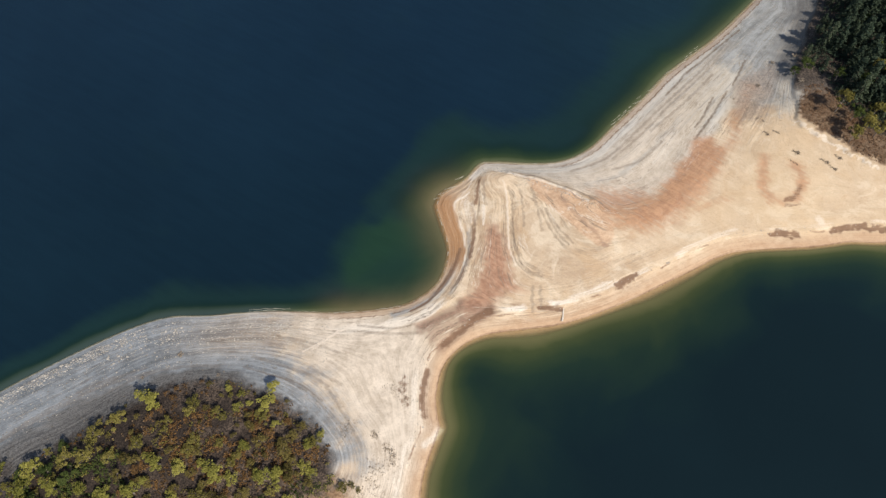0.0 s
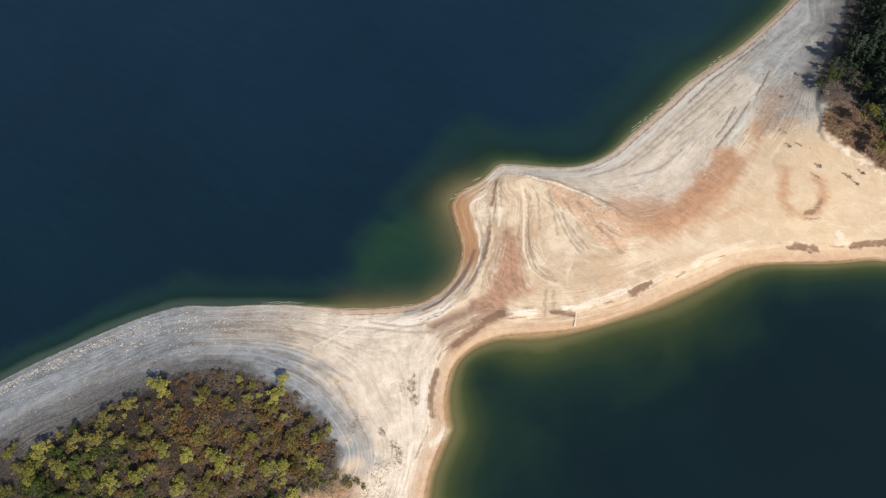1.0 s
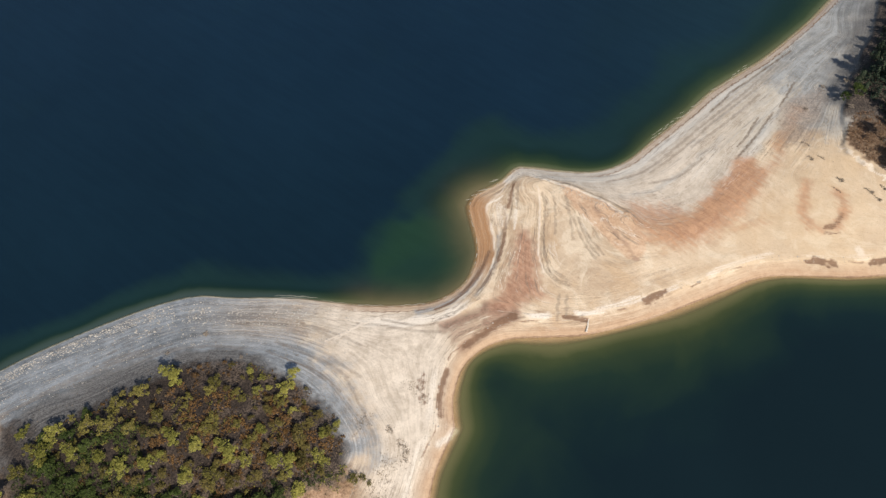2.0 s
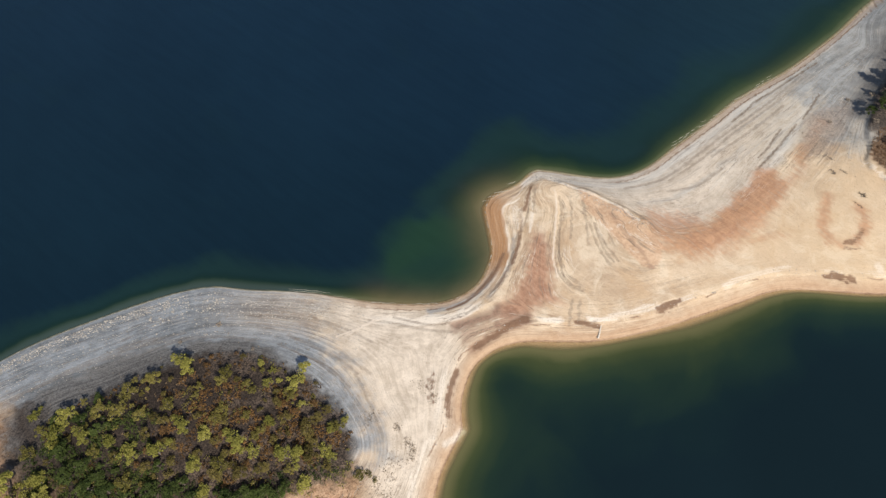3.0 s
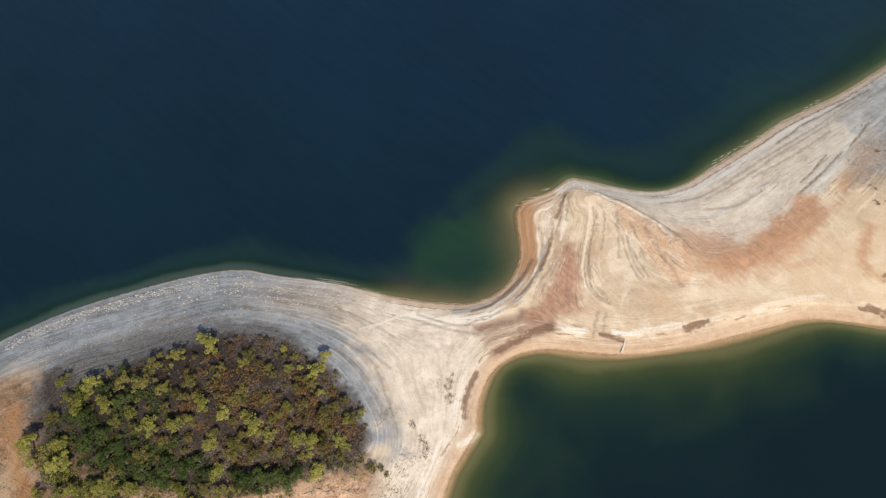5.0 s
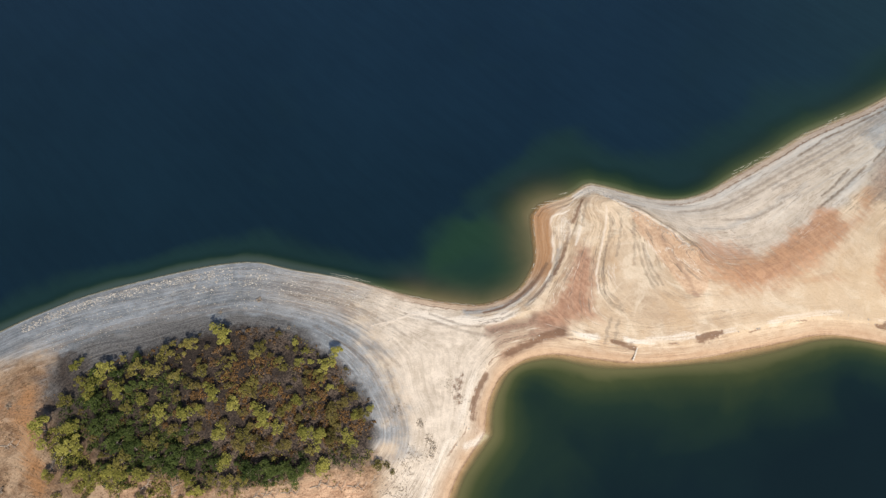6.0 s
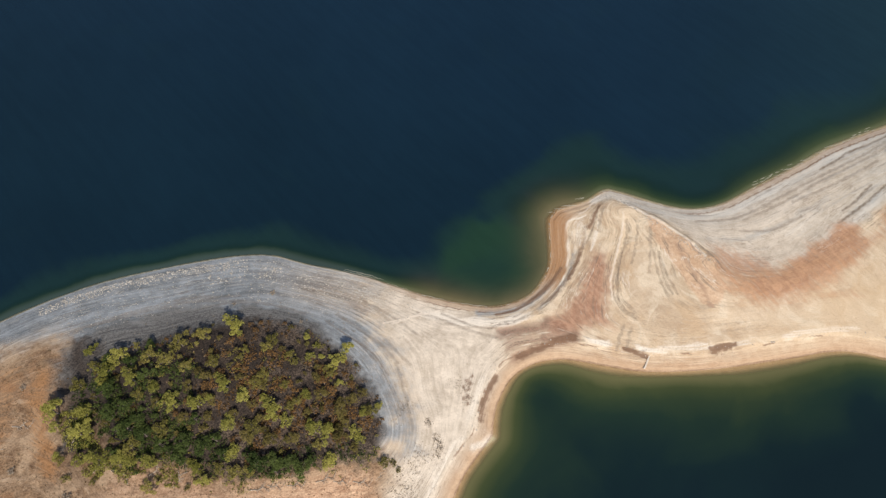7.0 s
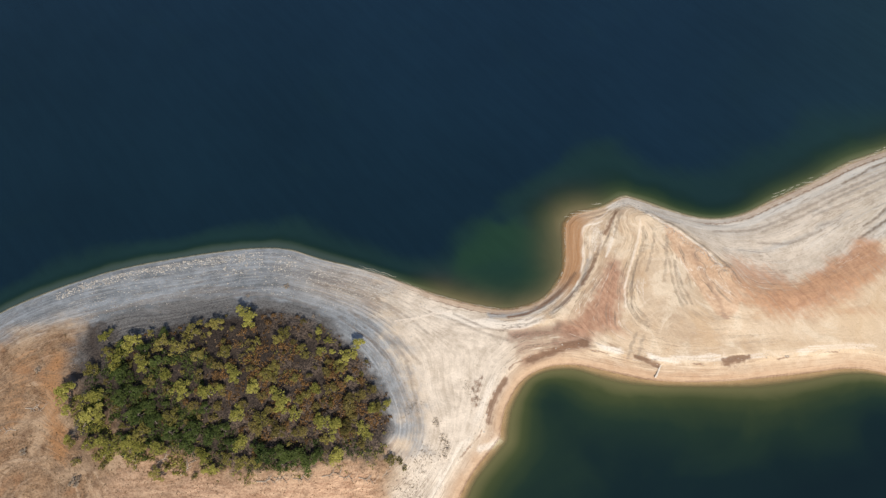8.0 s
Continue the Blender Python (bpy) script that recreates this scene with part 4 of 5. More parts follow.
# ------------------------------------------------------------------ wavelets breaking along the northern shore
def foam_ribbon(verts, faces, path, wide):
    """A thin uneven strip of foam along a path, tapering at both ends."""
    n, start = len(path), len(verts)
    for k, (x, y) in enumerate(path):
        a, b = path[max(k - 1, 0)], path[min(k + 1, n - 1)]
        way = Vector((b[0] - a[0], b[1] - a[1])).normalized()
        w = wide * math.sin(math.pi * (k + 0.4) / (n - 0.2)) ** 0.6 * (0.8 + 0.2 * math.sin(3.1 * x + 2.3 * y))
        verts += [(x - way.y * w, y + way.x * w, 0.012), (x, y, 0.035), (x + way.y * w, y - way.x * w, 0.012)]
    for k in range(n - 1):
        a = start + 3 * k
        faces += [(a, a + 3, a + 4, a + 1), (a + 1, a + 4, a + 5, a + 2)]


def foam():
    rng, v, f = random.Random(12), [], []
    shore = NORTH[(NORTH[:, 0] > -56) & (NORTH[:, 0] < -3) & (NORTH[:, 1] < 84)]
    for off, keep in ((0.3, 0.7), (0.85, 0.35)):
        k = 0
        while k < len(shore) - 6:
            run = rng.randint(3, 8)
            bit = shore[k:k + run]
            if rng.random() < keep:
                path = []
                for a, b in zip(bit[:-1], bit[1:]):
                    t = (b - a) / np.linalg.norm(b - a)
                    for u in (0.0, 0.5):
                        q = a + (b - a) * u + np.array([-t[1], t[0]]) * (off + 0.12 * math.sin(1.7 * a[0] + 4 * u))
                        path.append((float(q[0]), float(q[1])))
                if len(path) > 2:
                    foam_ribbon(v, f, path, rng.uniform(0.04, 0.085))
            k += run
    # slanting wavelets off the north-eastern beach and the western point
    for (x0, y0), (x1, y1), count, turn, out in (((57, 144.6), (92, 179.6), 44, 0.64, (-0.7, 0.71)), ((-1.8, 114.5), (8, 123.6), 8, 0.35, (-0.5, 0.86))):
        for k in range(count):
            u = (k + rng.uniform(-0.3, 0.3)) / count
            away = rng.uniform(0.1, 2.0)
            x, y, size, a = x0 + (x1 - x0) * u + out[0] * away, y0 + (y1 - y0) * u + out[1] * away, rng.uniform(0.6, 1.4), turn + rng.uniform(-0.12, 0.12)
            foam_ribbon(v, f, [(x + math.cos(a + 0.1 * q) * size * q, y + math.sin(a + 0.1 * q) * size * q) for q in (-1, -0.5, 0, 0.5, 1)], rng.uniform(0.05, 0.10))
    ob = new("foam", bpy.data.meshes.new("foam"))
    ob.data.from_pydata(v, [], f)
    ob.data.materials.append(FOAM)
    return tagged(ob, "thin broken lines of pale foam along the lake shore", "foam", kind="stuff")


foam()

# ------------------------------------------------------------------ trees
def mesh_of(name, verts, faces, material):
    me = bpy.data.meshes.new(name)
    me.from_pydata([tuple(v) for v in verts], [], faces)
    me.materials.append(material)
    return me


def tube(verts, faces, path, radii, sides=6):
    """Adds a tapered tube along a path."""
    start = len(verts)
    for k, (c, r) in enumerate(zip(path, radii)):
        c = Vector(c)
        way = Vector(path[min(k + 1, len(path) - 1)]) - Vector(path[max(k - 1, 0)])
        side = way.orthogonal().normalized()
        other = way.cross(side).normalized()
        for j in range(sides):
            a = 2 * math.pi * j / sides
            verts.append(c + (side * math.cos(a) + other * math.sin(a)) * r)
    for k in range(len(path) - 1):
        for j in range(sides):
            a, b = start + k * sides + j, start + k * sides + (j + 1) % sides
            faces.append((a, b, b + sides, a + sides))
    faces.append(tuple(start + (len(path) - 1) * sides + j for j in range(sides)))


def leaves(rng, verts, faces, centre, size, count, blade):
    """Adds a ragged clump of small bent leaf sprays."""
    for _ in range(count):
        d = Vector((rng.gauss(0, 1), rng.gauss(0, 1), rng.gauss(0, 0.8))).normalized()
        c = Vector(centre) + Vector((d.x * size, d.y * size, d.z * size * 0.75)) * rng.uniform(0.45, 1.0)
        n = (d + Vector((rng.gauss(0, 0.5), rng.gauss(0, 0.5), rng.gauss(0.5, 0.5)))).normalized()
        u = n.orthogonal().normalized()
        u = (u * math.cos(k := rng.uniform(0, 6.3)) + n.cross(u) * math.sin(k)).normalized()
        v = n.cross(u)
        s = blade * rng.uniform(0.6, 1.3)
        b = len(verts)
        verts += [c - u * s, c + v * s * 0.55 + n * s * 0.15, c + u * s, c - v * s * 0.55 + n * s * 0.15]
        faces.append((b, b + 1, b + 2, b + 3))


def tree(seed, height, spread_r, leaf, clumps, dense, label, group):
    """A tree on its own root: trunk with limbs, and a crown of leaf clumps."""
    rng = random.Random(seed)
    root = new("tree")
    v, f = [], []
    top = height * 0.82
    lean = (rng.uniform(-0.3, 0.3), rng.uniform(-0.3, 0.3))
    path = [(lean[0] * t * t, lean[1] * t * t, -0.3 + t * top) for t in (0, 0.25, 0.5, 0.75, 1)]
    tube(v, f, path, [0.035 * height * s for s in (1.2, 0.85, 0.65, 0.42, 0.15)], 6)
    tips = []
    for k in range(clumps):
        a, up = k * 2.4 + rng.uniform(-0.5, 0.5), rng.uniform(0.35, 1.0)
        reach = spread_r * rng.uniform(0.25, 0.95) * (1.0 + 0.25 * math.cos(a - seed)) * (1.15 - 0.75 * max(0, up - 0.55) / 0.45)
        tip = Vector((math.cos(a) * reach + lean[0], math.sin(a) * reach + lean[1], height * (0.35 + 0.6 * up)))
        base = Vector((0, 0, height * (0.25 + 0.5 * up)))
        mid = base.lerp(tip, 0.5) + Vector((0, 0, -0.15))
        tube(v, f, [base, mid, tip], [0.012 * height, 0.008 * height, 0.003 * height], 4)
        tips.append(tip)
    trunk = new("trunk", mesh_of("trunk", v, f, BARK))
    trunk.parent = root
    v, f = [], []
    for tip in tips:
        big = rng.uniform(0.2, 0.5)
        leaves(rng, v, f, tip, spread_r * big, int(dense * (0.35 + 1.6 * big)), 0.13 + 0.03 * spread_r)
    crown = new("crown", mesh_of("crown", v, f, leaf))
    crown.parent = root
    return tagged(root, label, "tree", group)


def conifer(seed, height, spread_r, needle, label, group):
    """A pine on its own root: a straight trunk, and a cone of drooping boughs in whorls."""
    rng = random.Random(seed)
    root = new("tree")
    v, f, boughs = [], [], []
    tube(v, f, [(0, 0, -0.3), (0.05, 0, height * 0.5), (0, 0.05, height)], [0.2, 0.13, 0.02], 6)
    for level in range(9):
        up = 0.12 + 0.86 * level / 9
        for k in range(6 if level < 6 else 4):
            a = k * 6.28 / (6 if level < 6 else 4) + level * 0.7 + rng.uniform(-0.3, 0.3)
            reach = spread_r * (1.08 - up) ** 0.8 * rng.uniform(0.75, 1.15)
            tip = Vector((math.cos(a) * reach, math.sin(a) * reach, height * up - 0.18 * reach))
            tube(v, f, [(0, 0, height * up), tip], [0.05, 0.015], 3)
            boughs.append((Vector((0, 0, height * up)), tip))
    trunk = new("trunk", mesh_of("trunk", v, f, BARK))
    trunk.parent = root
    v, f = [], []
    for base, tip in boughs:
        for part_way in (0.3, 0.6, 0.9):
            leaves(rng, v, f, base.lerp(tip, part_way), 0.36 + 0.2 * (1 - part_way), 9, 0.24)
    leaves(rng, v, f, (0, 0, height * 0.97), 0.35, 10, 0.2)
    crown = new("crown", mesh_of("crown", v, f, needle))
    crown.parent = root
    return tagged(root, label, "tree", group)


KINDS = {}
for key, leaf, hgt, r, clumps, dense, text in (
        ("lime", LIME, 5.0, 1.95, 14, 75, "small tree with bright yellow-green leaves on the island"),
        ("olive", OLIVE, 4.8, 1.9, 13, 65, "small tree with dull olive leaves in dry woodland"),
        ("deep", DEEP, 5.0, 2.0, 14, 75, "dense dark green tree in the woodland"),
        ("dull", DULL, 4.4, 1.9, 11, 60, "scrubby tree with dull brownish-green leaves"),
        ("pine", PINE, 8.0, 2.3, 26, 80, "tall dark pine in the eastern wood"),
        ("rust", RUST, 3.2, 1.7, 10, 30, "half-bare shrubby tree with rusty brown leaves")):
    KINDS[key] = [(key, leaf, hgt, r, clumps, dense, text, k) for k in range(3)]
MADE = {}


def plant(key, x, y, size, rng, group, broad=1.0, tall=1.0):
    """Sets a tree of a kind at a place; the first of each shape is built, the others are copies."""
    kind = rng.choice(KINDS[key])
    z = ground_at(x, y)
    m = Matrix.LocRotScale((x, y, z), Euler((0, 0, rng.uniform(0, 6.3))), (size * broad, size * broad, size * tall * rng.uniform(0.9, 1.1)))
    tag = (key, kind[7], group)
    if tag not in MADE:
        if key == "pine":
            MADE[tag] = conifer(len(MADE) + 40, kind[2], kind[3], kind[1], kind[6], group)
            MADE[tag].matrix_basis = m
            return MADE[tag]
        MADE[tag] = tree(len(MADE) + 40, kind[2], kind[3], kind[1], kind[4], kind[5], kind[6], group)
        MADE[tag].matrix_basis = m
        return MADE[tag]
    made = copy_thing(MADE[tag], Matrix())
    made.matrix_basis = m
    return made


LIME_TREES = [(-99.4, 33.1, 1.08), (-100.8, 27.3, 1.04), (-79.4, 25.4, 1.04), (-73.1, 26.9, 1.15), (-108.2, 14.9, 1.54), (-100.8, 16.8, 1.04), (-99.5, 12, 1.15), (-97, 13.1, 0.92), (-86.5, 9.8, 1),
              (-91.7, 8, 0.92), (-67.4, 13.6, 0.92), (-73.5, 49.5, 1.38), (-44, 53.4, 0.96), (-45.1, 48.4, 0.88), (-68.3, 33.6, 1.08), (-63.6, 32.1, 0.88), (-54.3, 31.6, 1.38), (-64.5, 24.8, 1),
              (-43.2, 30.5, 1.23), (-40.2, 30.8, 0.92), (-59.8, 19.6, 0.96), (-36.5, 25, 0.96), (-92.2, 28.1, 1.08), (-79.4, 11.8, 0.92)]
LIME_SAPLINGS = [(-85.8, 27.2, 0.81), (-84.3, 10.3, 0.77), (-64.3, 11.7, 0.77), (-55.6, 52.9, 0.5), (-51.9, 48.3, 0.54), (-52.2, 51.5, 0.38), (-49.6, 49.4, 0.38), (-42.2, 43.8, 0.58), (-48.6, 38.5, 0.65),
                 (-51.2, 30.7, 0.73), (-33.9, 38.4, 0.62), (-31.8, 32.3, 0.58), (-31.1, 41.8, 0.5), (-34.2, 33.6, 0.69), (-108.5, 31.7, 0.81)]
OLIVE_TREES = [(-106.8, 23, 0.96),
               (-97.5, 27.2, 0.54),
               (-88.8, 25.2, 0.77),
               (-81.6, 44.7, 1.08),
               (-85.8, 40.8, 1.08),
               (-92.2, 35.3, 1),
               (-86.4, 35.3, 1.15),
               (-80.7, 35.4, 0.85),
               (-74.6, 38.2, 0.88),
               (-79.3, 19.5, 1),
               (-84.8, 13.2, 1.15),
               (-76.2, 5.8, 0.92),
               (-100.4, 4.7, 0.62),
               (-63, 49.4, 0.85),
               (-68.6, 44.3, 0.58),
               (-55.2, 45.2, 0.54),
               (-60.9, 39.5, 0.77),
               (-61.7, 36.4, 0.77),
               (-59.8, 37.8, 0.42),
               (-54.9, 38.5, 0.58),
               (-50.1, 35.6, 0.69),
               (-51.5, 33.9, 0.62),
               (-45, 45.1, 0.69),
               (-57.7, 26.9, 1.08),
               (-41.5, 27.8, 0.62),
               (-32.1, 39.5, 0.85)]
OLIVE_TREES += [(-58.6, 15.4, 0.92),
                (-62.4, 15, 0.77),
                (-55, 17.3, 0.77),
                (-46.8, 46.2, 0.54),
                (-105.6, 28.7, 0.69),
                (-24.7, 28.8, 0.69)]
DEEP_TREES = [(-97.4, 23.7, 1.08), (-94, 18.7, 1.15), (-90.7, 21.2, 1), (-87.3, 16.6, 1.15), (-86.3, 19.7, 0.92), (-72.6, 17.6, 1.23), (-68.4, 18.4, 1.15), (-72.7, 14.2, 1.08), (-78.2, 15.7, 1),
              (-46.8, 21.5, 1.15), (-53.4, 19.4, 1.31), (-43, 21.1, 1.08), (-48.7, 18.5, 0.92), (-83.1, 16.7, 1), (-89.8, 15.9, 0.85), (-65.8, 20.9, 0.92), (-95.6, 32.2, 0.85), (-102.6, 31.2, 0.77),
              (-90.1, 30, 0.85), (-49.8, 21.1, 1), (-41.8, 23.5, 0.85), (-62.6, 18.6, 0.77), (-93.9, 38.2, 0.69)]
DULL_TREES = [(-39.2, 36.7, 1.15), (-37.4, 30.7, 1.15), (-58.6, 23.5, 1), (-53, 24.9, 1.08), (-47.2, 27.1, 0.92), (-46.5, 34, 0.69), (-44.3, 39.4, 0.92), (-37.2, 40.8, 0.92), (-35.3, 43.4, 0.77),
              (-36.9, 34.8, 0.77), (-49.2, 46.1, 0.54), (-74.1, 34.1, 0.77), (-77.1, 34.8, 0.69), (-77.5, 31.3, 0.77), (-70, 29.4, 0.77), (-75.6, 23.1, 0.85), (-69.6, 25.2, 0.77), (-63.9, 28.1, 0.69),
              (-60.9, 31.5, 0.69), (-32.4, 29.3, 0.69)]
RUST_TREES = [(-45.8, 42.5, 1), (-43.1, 41.7, 0.92), (-41.6, 46.8, 0.46), (-39.2, 45.2, 0.54), (-62.9, 41.3, 0.54), (-66.4, 39, 0.62), (-71.7, 36.8, 0.77), (-73.9, 31.9, 0.77), (-76.4, 27.3, 0.69),
              (-59, 33.8, 0.69), (-51.5, 27.8, 0.92), (-47.8, 29.9, 0.85), (-55.4, 22.8, 0.85), (-38.7, 43.9, 0.62), (-46.4, 31.9, 0.69), (-73.6, 45.3, 0.69), (-73.1, 41.7, 0.62)]
SUNLIT_TREES = [(125.2, 144.2, 1.42), (134, 151.9, 0.92), (139.7, 157.6, 1.08), (127.7, 156.2, 0.83), (129.7, 134.5, 1.42), (135.7, 141.6, 1.08), (134.6, 134.4, 1.08), (126.8, 132.8, 1.08), (119.6, 163, 1.08), (117, 162.3, 0.83), (142.8, 167.2, 0.75), (142.9, 181, 0.58), (129.2, 140.8, 0.83)]


def scatter(rng, outline, count, gap, taken):
    """Random places inside an outline, none nearer than gap to another."""
    lo, hi, out = outline.min(0), outline.max(0), []
    for _ in range(count * 30):
        x, y = rng.uniform(lo[0], hi[0]), rng.uniform(lo[1], hi[1])
        if len(out) < count and within(outline, np.array([x]), np.array([y]))[0]:
            if all((x - a) ** 2 + (y - b) ** 2 > gap * gap for a, b in taken):
                out.append((x, y))
                taken.append((x, y))
    return out


rng = random.Random(5)
taken = []
for key, places in (("lime", LIME_TREES), ("lime", LIME_SAPLINGS), ("olive", OLIVE_TREES), ("deep", DEEP_TREES), ("dull", DULL_TREES), ("rust", RUST_TREES)):
    for x, y, s in places:
        plant(key, x, y, s, rng, "trees on the island", 1.2 if key == "lime" else 1.1, 0.8)
        taken.append((x, y))
for x, y in scatter(rng, ISLAND_WOOD, 95, 1.9, taken):
    low = y < 27 - 0.25 * (x + 100) + rng.uniform(-5, 5) or x < rng.uniform(-92, -84)
    key = rng.choice(("deep", "deep", "deep", "dull", "olive") if low else ("dull", "dull", "rust", "rust", "olive", "dull"))
    edge = far_from(ISLAND_WOOD, np.array([x]), np.array([y]), True)[0]
    plant(key, x, y, (0.3 + 0.5 * rng.random() ** 1.4) * (0.75 if edge < 4 else 1.0), rng, "trees on the island")
for x, y, size in ((-96, 6.5, 0.8), (-93, 7.5, 0.9), (-101.5, 5.5, 0.6), (-100, 24.5, 0.7)):
    plant("lime", x, y, size, rng, "trees on the island")
near_wood = smooth_line([(150, 225), (143, 212), (136.5, 197), (128.5, 180.5), (121.5, 167.4), (125, 159.8), (128, 147.7), (134, 138),
                         (143, 133.5), (170, 130), (185, 150), (188, 215)], 3, True)
sunlit = []
for x, y, size in SUNLIT_TREES:
    plant("deep" if size < 1.0 or x < 122 else "olive", x, y, size, rng, "trees of the eastern wood", 1.1, 0.8 if x < 122 else 1.5)
    sunlit.append((x, y))
inner = []
for x, y in scatter(rng, near_wood, 230, 2.9, sunlit):
    edge = far_from(near_wood, np.array([x]), np.array([y]), True)[0]
    size = rng.uniform(0.95, 1.5) * (0.45 if edge < 4 else 1.0)
    if edge < 7 and x < 150 and y < 205:
        plant(rng.choice(("pine", "pine", "pine", "deep") if y < 150 else ("pine",)), x, y, size, rng, "trees of the eastern wood")
    else:
        inner.append((x, y, size))


def joined_wood(places, sources, rng):
    """Many pines in one mesh, each a turned and scaled copy of one of the sources."""
    cos, quads, start = [], [], 0
    for x, y, size in places:
        me = rng.choice(sources).data
        co = np.empty(len(me.vertices) * 3, np.float32)
        me.vertices.foreach_get("co", co)
        corner = np.empty(len(me.loops), np.int32)
        me.loops.foreach_get("vertex_index", corner)
        a = rng.uniform(0, 6.28)
        co = co.reshape(-1, 3) * size @ np.array([[math.cos(a), math.sin(a), 0], [-math.sin(a), math.cos(a), 0], [0, 0, 1]], np.float32)
        cos.append(co + np.array([x, y, ground_at(x, y)], np.float32))
        quads.append(corner + start)
        start += len(me.vertices)
    cos, quads = np.concatenate(cos), np.concatenate(quads)
    me = bpy.data.meshes.new("inner_wood")
    me.vertices.add(len(cos))
    me.vertices.foreach_set("co", cos.ravel())
    me.loops.add(len(quads))
    me.loops.foreach_set("vertex_index", quads)
    me.polygons.add(len(quads) // 4)
    me.polygons.foreach_set("loop_start", np.arange(0, len(quads), 4, dtype=np.int32))
    me.update(calc_edges=True)
    me.materials.append(PINE)
    return tagged(new("inner_wood", me), "close-set dark pines behind the edge of the eastern wood", "trees", kind="stuff")


pine_crowns = [o for key, root in MADE.items() if key[0] == "pine" for o in root.children if o.name.startswith("crown")]
joined_wood(inner, pine_crowns, rng)


# ------------------------------------------------------------------ undergrowth
def thicket(name, rng, places, low, high, sprays, blade, material, label):
    """Many small leafy clumps on the ground, joined into one."""
    v, f = [], []
    for x, y in places:
        h = rng.uniform(low, high)
        leaves(rng, v, f, (x, y, ground_at(x, y) + h * 0.5), h * 0.75, sprays, blade)
    ob = new(name, mesh_of(name, v, f, material))
    return tagged(ob, label, "undergrowth", kind="stuff")


def sown(rng, outline, count, gaps=0.0):
    """Random places inside an outline; gaps thins them out in patches."""
    lo, hi = outline.min(0), outline.max(0)
    q = np.array([(rng.uniform(lo[0], hi[0]), rng.uniform(lo[1], hi[1])) for _ in range(count)])
    q = q[within(outline, q[:, 0], q[:, 1])]
    return q[rough(q[:, 0], q[:, 1], 11, count) > gaps - 1.5]


island_south = smooth_line([(-108, 22), (-95, 26), (-75, 22), (-50, 24), (-30, 34), (-27, 30), (-36.6, 24), (-48.8, 17.7), (-61.9, 12.5), (-73, 12), (-84, 7), (-98, 8)], 3, True)
south_edge = smooth_line([(-104, 17), (-96, 13), (-84, 11), (-72, 15), (-60, 15), (-46, 20), (-34, 27), (-27, 33), (-25, 28), (-36, 21.5), (-48, 15), (-60, 9.5), (-73, 9.5), (-84, 5.5), (-98, 6)], 3, True)
thicket("rusty_undergrowth", rng, sown(rng, ISLAND_WOOD, 3000, 1.9), 0.3, 0.9, 9, 0.2, RUST, "rusty brown undergrowth covering the island wood floor")
sunny_corner = smooth_line([(-108, 17), (-103, 19), (-96, 12), (-86, 8.5), (-76, 11), (-64, 11), (-64, 8.5), (-76, 7), (-86, 4), (-97, 4.5), (-106, 10)], 3, True)
thicket("sunny_bushes", rng, sown(rng, sunny_corner, 1500, 1.4), 0.4, 1.2, 11, 0.19, LIME, "yellow-green bushes spilling onto the dry field")
thicket("sunny_scrub", rng, sown(rng, sunny_corner, 1500, 1.3), 0.3, 0.9, 9, 0.18, OLIVE, "olive scrub spilling onto the dry field")
warm_floor = smooth_line([(-72, 40), (-58, 48), (-42, 46), (-32, 40), (-31, 33), (-44, 28), (-60, 26), (-72, 30)], 3, True)
thicket("orange_undergrowth", rng, sown(rng, warm_floor, 2200, 1.5), 0.3, 0.9, 9, 0.2, RUST, "rusty orange undergrowth in the middle of the island wood")
thicket("grey_undergrowth", rng, sown(rng, ISLAND_WOOD, 900, 1.8), 0.25, 0.6, 8, 0.18, STRAW, "grey-brown leafless scrub below the island trees")
thicket("olive_undergrowth", rng, sown(rng, ISLAND_WOOD, 1500, 1.8), 0.3, 1.1, 9, 0.2, OLIVE, "dull olive undergrowth among the island trees")
thicket("green_undergrowth", rng, sown(rng, island_south, 2600, 1.3), 0.5, 1.6, 10, 0.22, DEEP, "green undergrowth along the island wood's sunny side")
island_west = smooth_line([(-104, 18), (-104, 30), (-92, 38), (-78, 36), (-70, 26), (-72, 16), (-86, 12)], 3, True)
thicket("shady_undergrowth", rng, sown(rng, island_west, 1800, 1.5), 0.4, 1.3, 10, 0.22, DEEP, "dark green undergrowth below close-set island trees")
thicket("yellow_undergrowth", rng, sown(rng, south_edge, 1500, 1.3), 0.5, 1.4, 11, 0.2, LIME, "yellow-green bushes along the island wood's sunny edge")
thicket("dark_undergrowth", rng, sown(rng, near_wood, 5600), 0.8, 2.4, 10, 0.3, PINE, "dark green undergrowth below the eastern wood")
brush_belt = smooth_line([(115, 147), (118, 139.3), (121, 136.6), (125.3, 132.6), (135.4, 124.8), (163, 118), (170, 128), (143, 133), (134, 138), (128, 148), (124, 155), (119.5, 156)], 3, True)
thicket("dry_brush", rng, sown(rng, brush_belt, 5200), 0.3, 1.0, 8, 0.17, BRUSH, "dry reddish-brown brush on the bank above the beach")
thicket("pale_brush", rng, sown(rng, brush_belt, 900, 1.6), 0.3, 0.8, 8, 0.16, STRAW, "bleached dry stalks on the bank above the beach")
FIELD = smooth_line([(-134, 12), (-128, 26), (-118, 31), (-110, 22), (-105, 13), (-84, 7), (-60, 11), (-36, 23), (-28, 27), (-23, 24), (-26, 6), (-50, -12), (-100, -16), (-128, -10)], 3, True)
